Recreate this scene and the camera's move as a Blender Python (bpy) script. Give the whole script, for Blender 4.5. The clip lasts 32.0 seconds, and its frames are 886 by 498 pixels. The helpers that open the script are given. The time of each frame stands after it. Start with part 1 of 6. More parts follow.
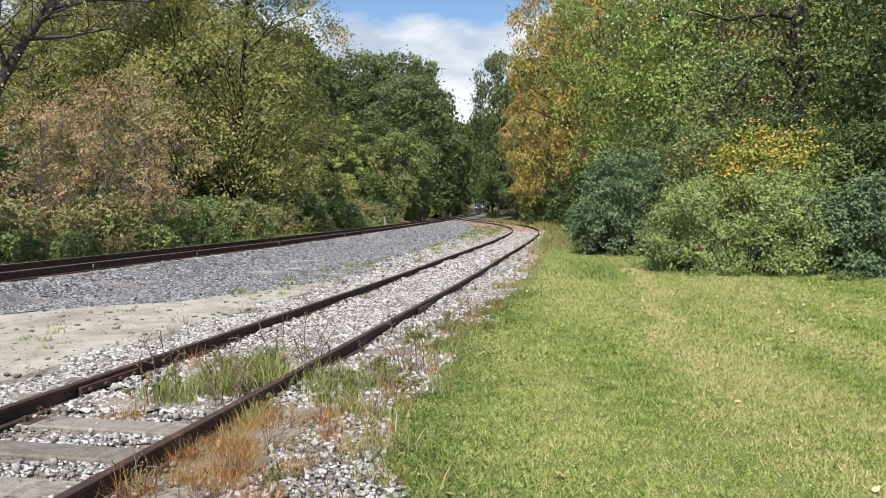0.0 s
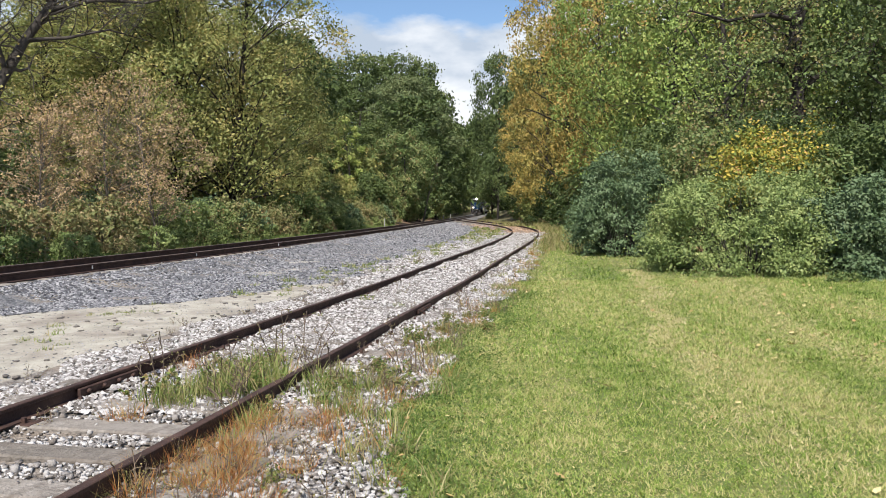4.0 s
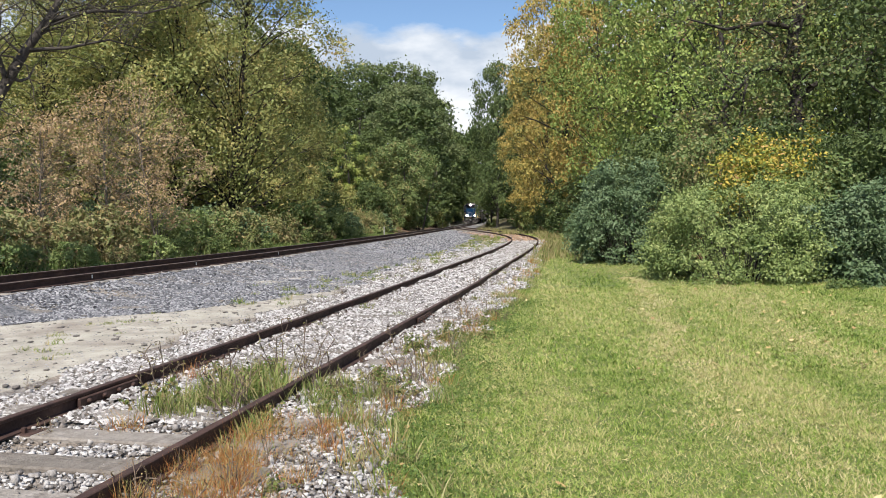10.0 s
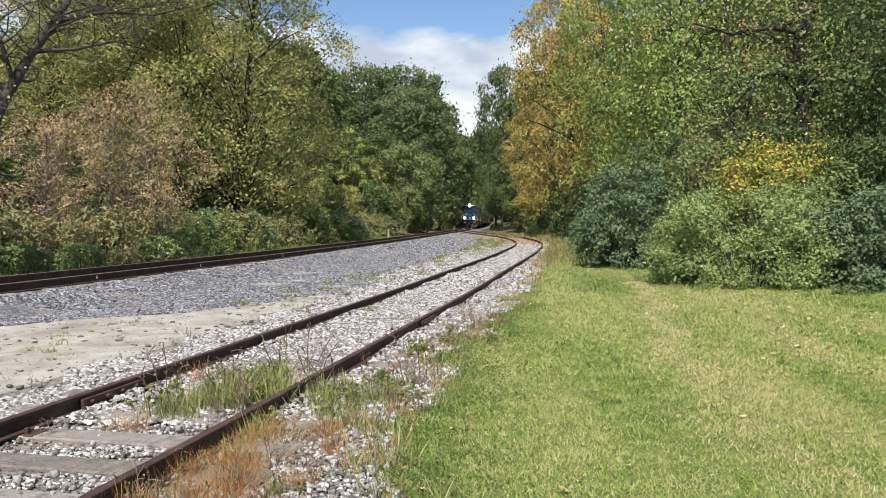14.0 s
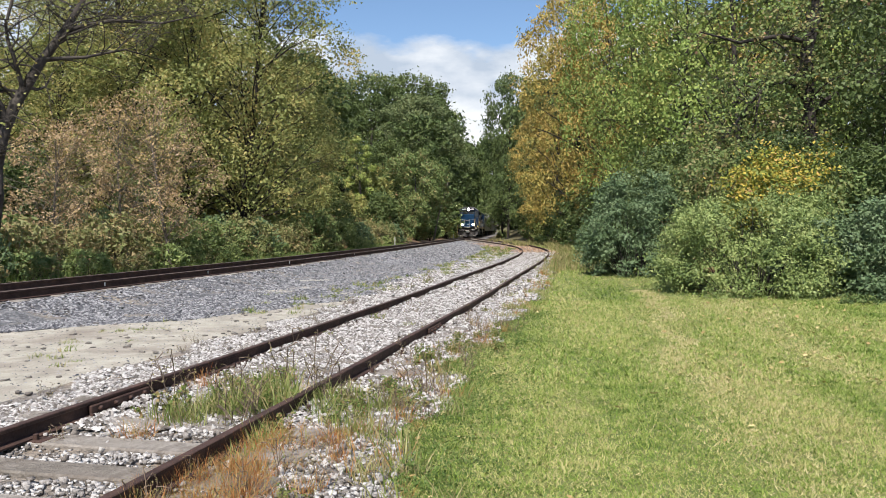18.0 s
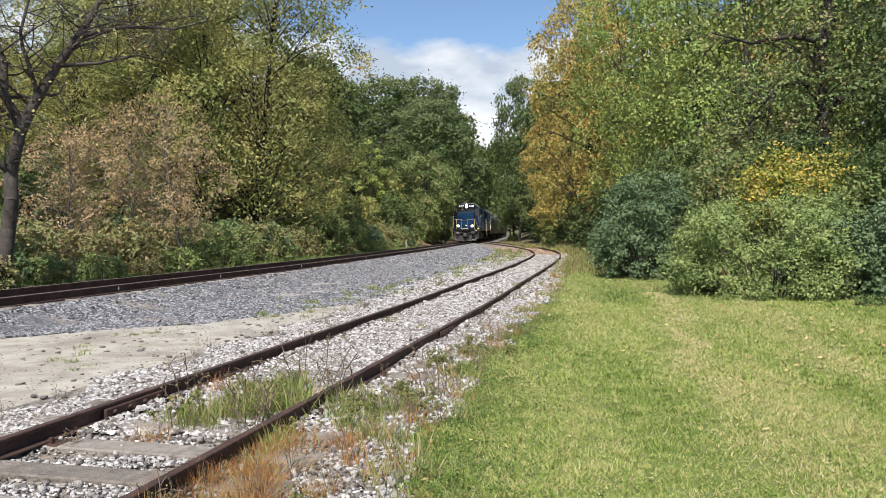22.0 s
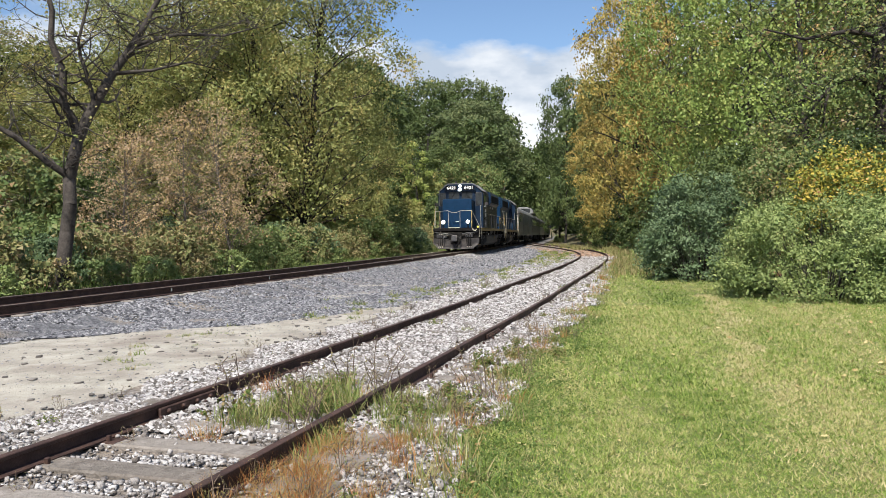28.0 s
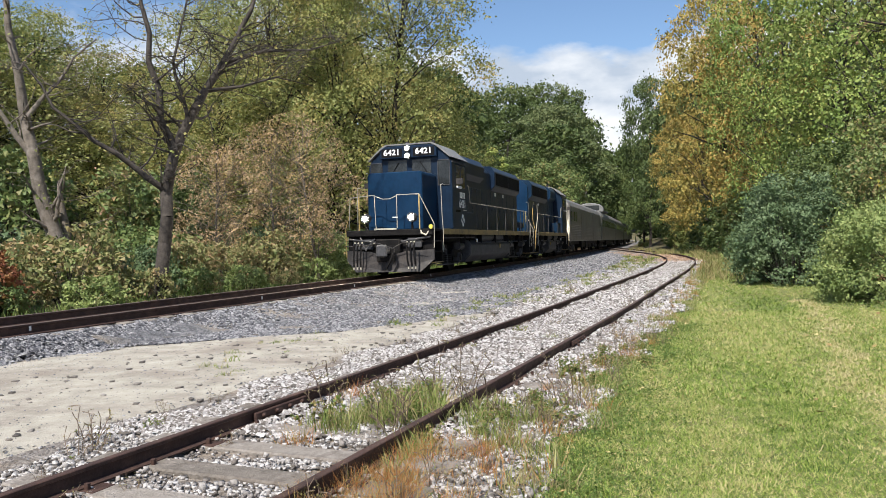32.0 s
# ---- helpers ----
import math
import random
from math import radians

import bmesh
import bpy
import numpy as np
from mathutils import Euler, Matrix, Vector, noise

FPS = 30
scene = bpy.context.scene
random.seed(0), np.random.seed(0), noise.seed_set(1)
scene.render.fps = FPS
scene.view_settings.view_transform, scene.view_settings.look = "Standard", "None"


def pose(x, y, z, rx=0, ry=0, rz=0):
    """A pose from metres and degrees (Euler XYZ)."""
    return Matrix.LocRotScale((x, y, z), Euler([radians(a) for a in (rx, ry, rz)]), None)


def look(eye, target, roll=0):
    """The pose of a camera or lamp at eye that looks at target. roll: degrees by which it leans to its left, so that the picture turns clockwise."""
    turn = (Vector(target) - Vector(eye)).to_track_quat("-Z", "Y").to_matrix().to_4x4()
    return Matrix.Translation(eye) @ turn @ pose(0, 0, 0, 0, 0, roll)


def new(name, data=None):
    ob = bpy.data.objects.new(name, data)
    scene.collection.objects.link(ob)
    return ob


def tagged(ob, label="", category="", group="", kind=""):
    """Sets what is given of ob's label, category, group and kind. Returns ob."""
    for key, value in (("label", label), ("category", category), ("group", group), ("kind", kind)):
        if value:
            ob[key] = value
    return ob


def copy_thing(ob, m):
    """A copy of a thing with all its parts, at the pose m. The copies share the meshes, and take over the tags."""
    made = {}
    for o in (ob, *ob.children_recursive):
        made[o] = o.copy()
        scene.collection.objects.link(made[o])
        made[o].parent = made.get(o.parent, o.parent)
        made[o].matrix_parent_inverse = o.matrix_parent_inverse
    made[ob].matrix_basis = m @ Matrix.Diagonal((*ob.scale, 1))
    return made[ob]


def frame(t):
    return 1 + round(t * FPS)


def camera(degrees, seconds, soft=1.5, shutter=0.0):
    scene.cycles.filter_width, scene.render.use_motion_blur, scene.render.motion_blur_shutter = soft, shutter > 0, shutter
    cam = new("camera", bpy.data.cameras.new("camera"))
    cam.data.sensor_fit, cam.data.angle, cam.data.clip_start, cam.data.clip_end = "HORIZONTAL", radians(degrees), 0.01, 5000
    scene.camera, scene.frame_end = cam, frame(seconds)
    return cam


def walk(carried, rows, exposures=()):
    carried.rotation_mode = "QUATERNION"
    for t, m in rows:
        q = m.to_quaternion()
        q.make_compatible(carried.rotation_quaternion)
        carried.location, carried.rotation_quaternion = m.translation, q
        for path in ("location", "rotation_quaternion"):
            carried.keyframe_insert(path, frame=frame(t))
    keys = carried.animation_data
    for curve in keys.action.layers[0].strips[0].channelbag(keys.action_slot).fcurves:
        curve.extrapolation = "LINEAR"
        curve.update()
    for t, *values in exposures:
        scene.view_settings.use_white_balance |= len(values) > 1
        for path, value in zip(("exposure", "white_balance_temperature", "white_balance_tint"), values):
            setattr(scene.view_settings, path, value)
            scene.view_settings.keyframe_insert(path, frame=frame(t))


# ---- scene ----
cam = camera(60.85, 32.0, soft=0.65)
walk(cam, [
    (0, pose(0.000, 0.000, 1.448, 86.961, 0.634, -0.034)), (0.5, pose(0.002, 0.006, 1.445, 86.996, 0.731, 0.042)),
    (1, pose(0.000, 0.006, 1.447, 87.030, 0.743, 0.099)), (1.5, pose(0.001, 0.005, 1.447, 87.032, 0.762, 0.117)),
    (2, pose(0.007, -0.001, 1.448, 87.053, 0.834, 0.097)), (2.5, pose(0.005, -0.002, 1.449, 87.059, 0.799, 0.016)),
    (3, pose(0.006, 0.003, 1.446, 87.082, 0.786, -0.023)), (3.5, pose(0.002, 0.008, 1.446, 87.079, 0.681, -0.065)),
    (5.5, pose(0.000, 0.009, 1.446, 86.951, 0.665, -0.059)), (6, pose(0.001, 0.009, 1.447, 86.965, 0.706, -0.076)),
    (6.5, pose(0.002, 0.009, 1.447, 87.052, 0.765, -0.094)), (7, pose(0.002, 0.007, 1.447, 87.222, 0.771, -0.088)),
    (7.5, pose(0.003, 0.002, 1.448, 87.394, 0.790, -0.088)), (8, pose(0.002, -0.006, 1.449, 87.489, 0.788, -0.077)),
    (8.5, pose(0.001, -0.005, 1.447, 87.534, 0.798, -0.081)), (9, pose(-0.003, 0.006, 1.447, 87.536, 0.801, -0.094)),
    (9.5, pose(0.000, -0.001, 1.448, 87.594, 0.832, -0.103)), (10, pose(-0.001, -0.002, 1.451, 87.670, 0.831, -0.098)),
    (10.5, pose(-0.003, 0.004, 1.450, 87.784, 0.825, -0.047)), (11, pose(-0.001, 0.005, 1.449, 87.854, 0.801, 0.013)),
    (11.5, pose(-0.003, 0.005, 1.450, 87.880, 0.736, 0.065)), (12, pose(-0.003, 0.007, 1.450, 87.884, 0.686, 0.121)),
    (12.5, pose(-0.002, 0.010, 1.450, 87.871, 0.677, 0.166)), (13, pose(-0.003, 0.007, 1.450, 87.865, 0.613, 0.183)),
    (13.5, pose(-0.001, 0.009, 1.447, 87.875, 0.566, 0.197)), (14, pose(-0.002, 0.008, 1.449, 87.912, 0.472, 0.232)),
    (14.5, pose(-0.007, 0.009, 1.450, 87.991, 0.338, 0.266)), (16.5, pose(-0.009, -0.001, 1.453, 88.344, 0.368, 0.435)),
    (17, pose(-0.007, 0.001, 1.451, 88.413, 0.404, 0.493)), (17.5, pose(-0.012, 0.002, 1.451, 88.470, 0.369, 0.578)),
    (18, pose(-0.013, 0.001, 1.452, 88.497, 0.330, 0.711)), (18.5, pose(-0.013, 0.004, 1.452, 88.516, 0.335, 0.843)),
    (19, pose(-0.013, 0.003, 1.453, 88.555, 0.385, 0.965)), (19.5, pose(-0.010, -0.000, 1.453, 88.606, 0.413, 1.075)),
    (20, pose(-0.010, 0.002, 1.453, 88.635, 0.454, 1.162)), (20.5, pose(-0.009, 0.002, 1.452, 88.667, 0.485, 1.284)),
    (21, pose(-0.014, 0.002, 1.453, 88.671, 0.485, 1.368)), (21.5, pose(-0.016, -0.000, 1.455, 88.686, 0.538, 1.464)),
    (22, pose(-0.015, -0.001, 1.455, 88.723, 0.591, 1.567)), (22.5, pose(-0.016, 0.003, 1.456, 88.815, 0.671, 1.645)),
    (23, pose(-0.013, 0.002, 1.456, 88.969, 0.770, 1.768)), (23.5, pose(-0.014, -0.004, 1.457, 89.143, 0.817, 1.879)),
    (24, pose(-0.015, -0.015, 1.459, 89.293, 0.832, 2.017)), (24.5, pose(-0.017, -0.013, 1.460, 89.343, 0.836, 2.157)),
    (25, pose(-0.019, -0.012, 1.460, 89.276, 0.804, 2.325)), (25.5, pose(-0.019, -0.002, 1.457, 89.105, 0.790, 2.589)),
    (27.5, pose(-0.030, 0.004, 1.458, 88.811, 0.694, 4.453)), (28, pose(-0.029, 0.005, 1.458, 88.902, 0.765, 5.005)),
    (28.5, pose(-0.030, 0.005, 1.459, 89.006, 0.851, 5.522)), (29, pose(-0.030, -0.004, 1.460, 89.156, 0.897, 6.044)),
    (29.5, pose(-0.028, -0.010, 1.462, 89.282, 0.969, 6.622)), (30, pose(-0.033, -0.011, 1.465, 89.293, 0.960, 7.287)),
    (30.5, pose(-0.040, -0.017, 1.463, 89.247, 0.950, 8.054)), (31, pose(-0.044, -0.017, 1.465, 89.191, 1.080, 8.936)),
    (31.5, pose(-0.051, -0.022, 1.467, 89.239, 1.248, 9.948)), (32, pose(-0.056, -0.029, 1.469, 89.504, 1.546, 11.134)),
])


# ---- sky, sun, exposure ----
SUN_AZ, SUN_EL = radians(191), radians(52)   # clockwise from +y; high, behind the viewer and to the left


def ramp_of(nt, stops):
    r = nt.nodes.new("ShaderNodeValToRGB")
    e = r.color_ramp.elements
    while len(e) < len(stops):
        e.new(0.5)
    for i, (at, c) in enumerate(stops):
        e[i].position, e[i].color = at, (*c, 1)
    return r


def make_world():
    w = bpy.data.worlds.new("sky")
    scene.world = w
    w.use_nodes = True
    nt = w.node_tree
    nt.nodes.clear()
    N, L = nt.nodes.new, nt.links.new
    out, bg = N("ShaderNodeOutputWorld"), N("ShaderNodeBackground")
    sky = N("ShaderNodeTexSky")
    sky.sky_type, sky.sun_disc = "NISHITA", False
    sky.sun_elevation, sky.sun_rotation = SUN_EL, SUN_AZ
    sky.air_density, sky.dust_density, sky.ozone_density = 1.0, 0.25, 4.0
    dim = N("ShaderNodeVectorMath")
    dim.operation = "SCALE"
    dim.inputs["Scale"].default_value = 0.09
    L(sky.outputs[0], dim.inputs[0])
    tc, mp = N("ShaderNodeTexCoord"), N("ShaderNodeMapping")
    mp.inputs["Location"].default_value = (0.42, 0.1, 0.33)
    mp.inputs["Scale"].default_value = (2.0, 2.0, 4.6)
    big = N("ShaderNodeTexNoise")
    big.inputs["Scale"].default_value, big.inputs["Detail"].default_value, big.inputs["Roughness"].default_value = 1.6, 9, 0.55
    ramp = N("ShaderNodeValToRGB")
    ramp.color_ramp.elements[0].position, ramp.color_ramp.elements[1].position = 0.45, 0.54
    L(tc.outputs["Generated"], mp.inputs[0]), L(mp.outputs[0], big.inputs["Vector"])
    sep, low, thick = N("ShaderNodeSeparateXYZ"), N("ShaderNodeMath"), N("ShaderNodeMath")
    low.operation, thick.operation = "MULTIPLY_ADD", "ADD"
    low.inputs[1].default_value, low.inputs[2].default_value = -1.8, 0.435
    L(tc.outputs["Generated"], sep.inputs[0]), L(sep.outputs[2], low.inputs[0])
    L(low.outputs[0], thick.inputs[0]), L(big.outputs[0], thick.inputs[1]), L(thick.outputs[0], ramp.inputs[0])
    shade = N("ShaderNodeTexNoise")
    shade.inputs["Scale"].default_value, shade.inputs["Detail"].default_value = 3.4, 8
    L(mp.outputs[0], shade.inputs["Vector"])
    white = N("ShaderNodeMix")
    white.data_type = "RGBA"
    white.inputs[6].default_value, white.inputs[7].default_value = (0.33, 0.385, 0.465, 1), (0.64, 0.655, 0.675, 1)
    sr = ramp_of(nt, [(0.42, (0, 0, 0)), (0.62, (1, 1, 1))])
    L(shade.outputs[0], sr.inputs[0]), L(sr.outputs[0], white.inputs[0])
    mix = N("ShaderNodeMix")
    mix.data_type = "RGBA"
    L(ramp.outputs[0], mix.inputs[0]), L(dim.outputs[0], mix.inputs[6]), L(white.outputs[2], mix.inputs[7])
    L(mix.outputs[2], bg.inputs[0])
    bg.inputs[1].default_value = 1.0
    L(bg.outputs[0], out.inputs[0])


make_world()
sun = new("sun", bpy.data.lights.new("sun", "SUN"))
sun.data.energy, sun.data.angle, sun.data.color = 4.55, radians(1.2), (1.0, 0.95, 0.87)
sun.matrix_basis = look((math.sin(SUN_AZ) * 50, math.cos(SUN_AZ) * 50, math.tan(SUN_EL) * 50), (0, 0, 0))
scene.view_settings.exposure = 0.74

# ---- materials ----


def shader(name):
    m = bpy.data.materials.new(name)
    m.use_nodes = True
    nt = m.node_tree
    return m, nt, nt.nodes["Principled BSDF"], nt.nodes["Material Output"]


def surf(name, stops, scale, rough, metal=0.0, bump=0.3, fine=8.0, dirt=None, dirt_scale=1.0, spread=0.0, random_by="", depth=0.02, gloss=0.5):
    """A surface of noise colours at two scales, with fine relief, optional patches of dirt, and tone that varies piece by piece."""
    m, nt, p, out = shader(name)
    N, L = nt.nodes.new, nt.links.new
    tc = N("ShaderNodeTexCoord")
    a, b = N("ShaderNodeTexNoise"), N("ShaderNodeTexNoise")
    a.inputs["Scale"].default_value, a.inputs["Detail"].default_value, a.inputs["Roughness"].default_value = scale, 6, 0.65
    b.inputs["Scale"].default_value, b.inputs["Detail"].default_value = scale * fine, 4
    L(tc.outputs["Object"], a.inputs["Vector"]), L(tc.outputs["Object"], b.inputs["Vector"])
    add = N("ShaderNodeMath")
    add.operation = "MULTIPLY_ADD"
    add.inputs[1].default_value = 0.4
    L(b.outputs[0], add.inputs[0])
    sub = N("ShaderNodeMath")
    sub.operation = "SUBTRACT"
    sub.inputs[1].default_value = 0.2
    L(a.outputs[0], sub.inputs[0]), L(sub.outputs[0], add.inputs[2])
    fac = add.outputs[0]
    if random_by:
        src = N("ShaderNodeObjectInfo").outputs["Random"] if random_by == "object" else N("ShaderNodeNewGeometry").outputs["Random Per Island"]
        vary = N("ShaderNodeMath")
        vary.operation = "MULTIPLY_ADD"
        vary.inputs[1].default_value = spread
        off = N("ShaderNodeMath")
        off.operation = "SUBTRACT"
        off.inputs[1].default_value = spread / 2
        L(fac, off.inputs[0]), L(src, vary.inputs[0]), L(off.outputs[0], vary.inputs[2])
        fac = vary.outputs[0]
    r = ramp_of(nt, stops)
    L(fac, r.inputs[0])
    colour = r.outputs[0]
    if dirt:
        d = N("ShaderNodeTexNoise")
        d.inputs["Scale"].default_value, d.inputs["Detail"].default_value, d.inputs["Roughness"].default_value = dirt_scale, 7, 0.7
        L(tc.outputs["Object"], d.inputs["Vector"])
        dr = ramp_of(nt, [(0.48, (0, 0, 0)), (0.66, (1, 1, 1))])
        L(d.outputs[0], dr.inputs[0])
        mx = N("ShaderNodeMix")
        mx.data_type = "RGBA"
        mx.inputs[7].default_value = (*dirt, 1)
        L(dr.outputs[0], mx.inputs[0]), L(colour, mx.inputs[6])
        colour = mx.outputs[2]
    L(colour, p.inputs["Base Color"])
    p.inputs["Roughness"].default_value, p.inputs["Metallic"].default_value, p.inputs["Specular IOR Level"].default_value = rough, metal, gloss
    if bump:
        bp = N("ShaderNodeBump")
        bp.inputs["Strength"].default_value, bp.inputs["Distance"].default_value = bump, depth
        L(b.outputs[0], bp.inputs["Height"]), L(bp.outputs[0], p.inputs["Normal"])
    return m


def leafy(name, colours, shine=0.58, through_light=0.26, clump=0.5, stretch=None, each=0.5, patch=None):
    """Leaves: a colour for each leaf, shifted in clumps, some light passing through."""
    m, nt, p, out = shader(name)
    N, L = nt.nodes.new, nt.links.new
    geo, info, tc = N("ShaderNodeNewGeometry"), N("ShaderNodeObjectInfo"), N("ShaderNodeTexCoord")
    ns = N("ShaderNodeTexNoise")
    ns.inputs["Scale"].default_value, ns.inputs["Detail"].default_value = clump, 3
    if stretch:
        mp = N("ShaderNodeMapping")
        mp.inputs["Rotation"].default_value, mp.inputs["Scale"].default_value = (0, 0, radians(stretch[0])), (1, stretch[1], 1)
        L(tc.outputs["Object"], mp.inputs[0]), L(mp.outputs[0], ns.inputs["Vector"])
    else:
        L(tc.outputs["Object"], ns.inputs["Vector"])
    f1 = N("ShaderNodeMath")
    f1.operation = "MULTIPLY_ADD"
    f1.inputs[1].default_value = each
    L(geo.outputs["Random Per Island"], f1.inputs[0])
    f2 = N("ShaderNodeMath")
    f2.operation = "MULTIPLY_ADD"
    f2.inputs[1].default_value, f2.inputs[2].default_value = 1.3, -0.5 + max(0, 0.5 - each) / 2
    L(ns.outputs[0], f2.inputs[0])
    f3 = N("ShaderNodeMath")
    f3.operation = "MULTIPLY_ADD"
    f3.inputs[1].default_value = 0.22
    L(info.outputs["Random"], f3.inputs[0]), L(f2.outputs[0], f3.inputs[2]), L(f3.outputs[0], f1.inputs[2])
    if patch:
        small, f4 = N("ShaderNodeTexNoise"), N("ShaderNodeMath")
        small.inputs["Scale"].default_value, small.inputs["Detail"].default_value, small.inputs["Roughness"].default_value = patch, 5, 0.7
        L(tc.outputs["Object"], small.inputs["Vector"])
        f4.operation = "MULTIPLY_ADD"
        f4.inputs[1].default_value = 1.5
        f5 = N("ShaderNodeMath")
        f5.operation = "SUBTRACT"
        f5.inputs[1].default_value = 0.75
        L(small.outputs[0], f4.inputs[0]), L(f3.outputs[0], f5.inputs[0]), L(f5.outputs[0], f4.inputs[2]), L(f4.outputs[0], f1.inputs[2])
    r = ramp_of(nt, [(i / max(1, len(colours) - 1), c) for i, c in enumerate(colours)])
    L(f1.outputs[0], r.inputs[0])
    L(r.outputs[0], p.inputs["Base Color"])
    p.inputs["Roughness"].default_value = shine
    p.inputs["Specular IOR Level"].default_value = 0.3
    tr, mx = N("ShaderNodeBsdfTranslucent"), N("ShaderNodeMixShader")
    mx.inputs[0].default_value = through_light
    L(r.outputs[0], tr.inputs[0]), L(p.outputs[0], mx.inputs[1]), L(tr.outputs[0], mx.inputs[2]), L(mx.outputs[0], out.inputs[0])
    return m


def glow(name, colour, power):
    m, nt, p, out = shader(name)
    p.inputs["Emission Color"].default_value, p.inputs["Emission Strength"].default_value = (*colour, 1), power
    p.inputs["Base Color"].default_value = (*colour, 1)
    return m


M = {}
M["litter"] = surf("forest floor", [(0.3, (0.05, 0.045, 0.02)), (0.5, (0.10, 0.085, 0.04)), (0.7, (0.08, 0.11, 0.035))], 0.6, 0.95, bump=0.8, dirt=(0.13, 0.085, 0.045), dirt_scale=0.35)
M["bank"] = surf("earth bank", [(0.3, (0.10, 0.06, 0.035)), (0.6, (0.19, 0.12, 0.07)), (0.8, (0.13, 0.10, 0.05))], 0.8, 0.95, bump=0.8)
M["turf"] = surf("lawn soil and thatch", [(0.25, (0.055, 0.078, 0.016)), (0.5, (0.11, 0.135, 0.03)), (0.75, (0.2, 0.19, 0.07))], 1.2, 0.9, bump=0.9, fine=30, dirt=(0.15, 0.135, 0.05), dirt_scale=0.45)
M["sand"] = surf("packed sandy dirt", [(0.3, (0.25, 0.228, 0.187)), (0.5, (0.37, 0.34, 0.285)), (0.72, (0.46, 0.425, 0.36))], 2.2, 0.95, bump=0.9, fine=28, dirt=(0.235, 0.2, 0.165), dirt_scale=0.8)
M["grey_bed"] = surf("grey ballast bed", [(0.3, (0.06, 0.06, 0.065)), (0.5, (0.13, 0.13, 0.14)), (0.7, (0.24, 0.235, 0.235))], 9, 0.9, bump=1.0, fine=4, dirt=(0.28, 0.23, 0.17), dirt_scale=0.5, depth=0.05)
M["white_bed"] = surf("pale limestone bed", [(0.3, (0.09, 0.075, 0.062)), (0.5, (0.20, 0.175, 0.155)), (0.7, (0.36, 0.33, 0.30))], 11, 0.9, bump=1.0, fine=4, dirt=(0.27, 0.21, 0.15), dirt_scale=0.7, depth=0.04)
M["grey_stone"] = surf("grey ballast stone", [(0.2, (0.046, 0.046, 0.054)), (0.5, (0.13, 0.13, 0.142)), (0.8, (0.33, 0.325, 0.33))], 14, 0.8, bump=0.5, spread=0.75, random_by="island")
M["white_stone"] = surf("limestone ballast stone", [(0.15, (0.10, 0.085, 0.072)), (0.5, (0.285, 0.263, 0.25)), (0.85, (0.51, 0.49, 0.475))], 14, 0.8, bump=0.5, spread=0.85, random_by="island")
M["white_stone_1"] = surf("limestone ballast stone, loose", [(0.15, (0.15, 0.125, 0.105)), (0.5, (0.35, 0.32, 0.30)), (0.85, (0.54, 0.515, 0.495))], 14, 0.8, bump=0.5, spread=0.7, random_by="object")
M["rust_stone"] = surf("rust-stained ballast stone", [(0.2, (0.13, 0.075, 0.045)), (0.5, (0.29, 0.17, 0.10)), (0.8, (0.44, 0.31, 0.21))], 14, 0.85, bump=0.5, spread=0.7, random_by="island")
M["dark_stone"] = surf("dark loose stone", [(0.2, (0.07, 0.06, 0.055)), (0.5, (0.16, 0.14, 0.125)), (0.8, (0.33, 0.30, 0.27))], 14, 0.85, bump=0.5, spread=0.6, random_by="object")
M["rail"] = surf("rusted rail steel", [(0.25, (0.03, 0.017, 0.014)), (0.5, (0.062, 0.034, 0.027)), (0.75, (0.115, 0.064, 0.048))], 5, 0.75, metal=0.3, bump=0.3, fine=12)
M["rail_head"] = surf("dull worn rail head", [(0.3, (0.12, 0.085, 0.07)), (0.6, (0.20, 0.15, 0.125)), (0.8, (0.27, 0.21, 0.18))], 6, 0.5, metal=0.5, bump=0.15, fine=10)
M["tie"] = surf("weathered tie wood", [(0.25, (0.10, 0.085, 0.07)), (0.5, (0.20, 0.175, 0.15)), (0.8, (0.31, 0.28, 0.25))], 3, 0.9, bump=0.9, fine=14, spread=0.35, random_by="object", dirt=(0.09, 0.07, 0.055), dirt_scale=2.5)
M["bark"] = surf("dark tree bark", [(0.3, (0.012, 0.010, 0.009)), (0.5, (0.030, 0.024, 0.020)), (0.8, (0.06, 0.05, 0.043))], 3, 0.95, bump=1.0, fine=7)
M["grey_bark"] = surf("grey-brown tree bark", [(0.3, (0.022, 0.018, 0.015)), (0.5, (0.052, 0.043, 0.036)), (0.8, (0.10, 0.085, 0.072))], 3, 0.95, bump=1.0, fine=7)
M["pale_bark"] = surf("pale bare bark", [(0.3, (0.09, 0.075, 0.06)), (0.5, (0.16, 0.135, 0.11)), (0.8, (0.26, 0.225, 0.195))], 3, 0.95, bump=0.9, fine=7)
M["olive"] = leafy("olive and yellowing leaves", [(0.0813, 0.113, 0.033), (0.167, 0.206, 0.0619), (0.264, 0.28, 0.0875), (0.396, 0.33, 0.117), (0.468, 0.299, 0.127)], through_light=0.3, each=0.34)
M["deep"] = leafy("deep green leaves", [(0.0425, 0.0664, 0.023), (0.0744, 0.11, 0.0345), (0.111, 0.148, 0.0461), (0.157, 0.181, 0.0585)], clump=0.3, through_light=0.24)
M["fresh"] = leafy("fresh green leaves", [(0.0886, 0.151, 0.0361), (0.164, 0.244, 0.0586), (0.252, 0.327, 0.081), (0.355, 0.38, 0.112), (0.53, 0.421, 0.136)], each=0.32)
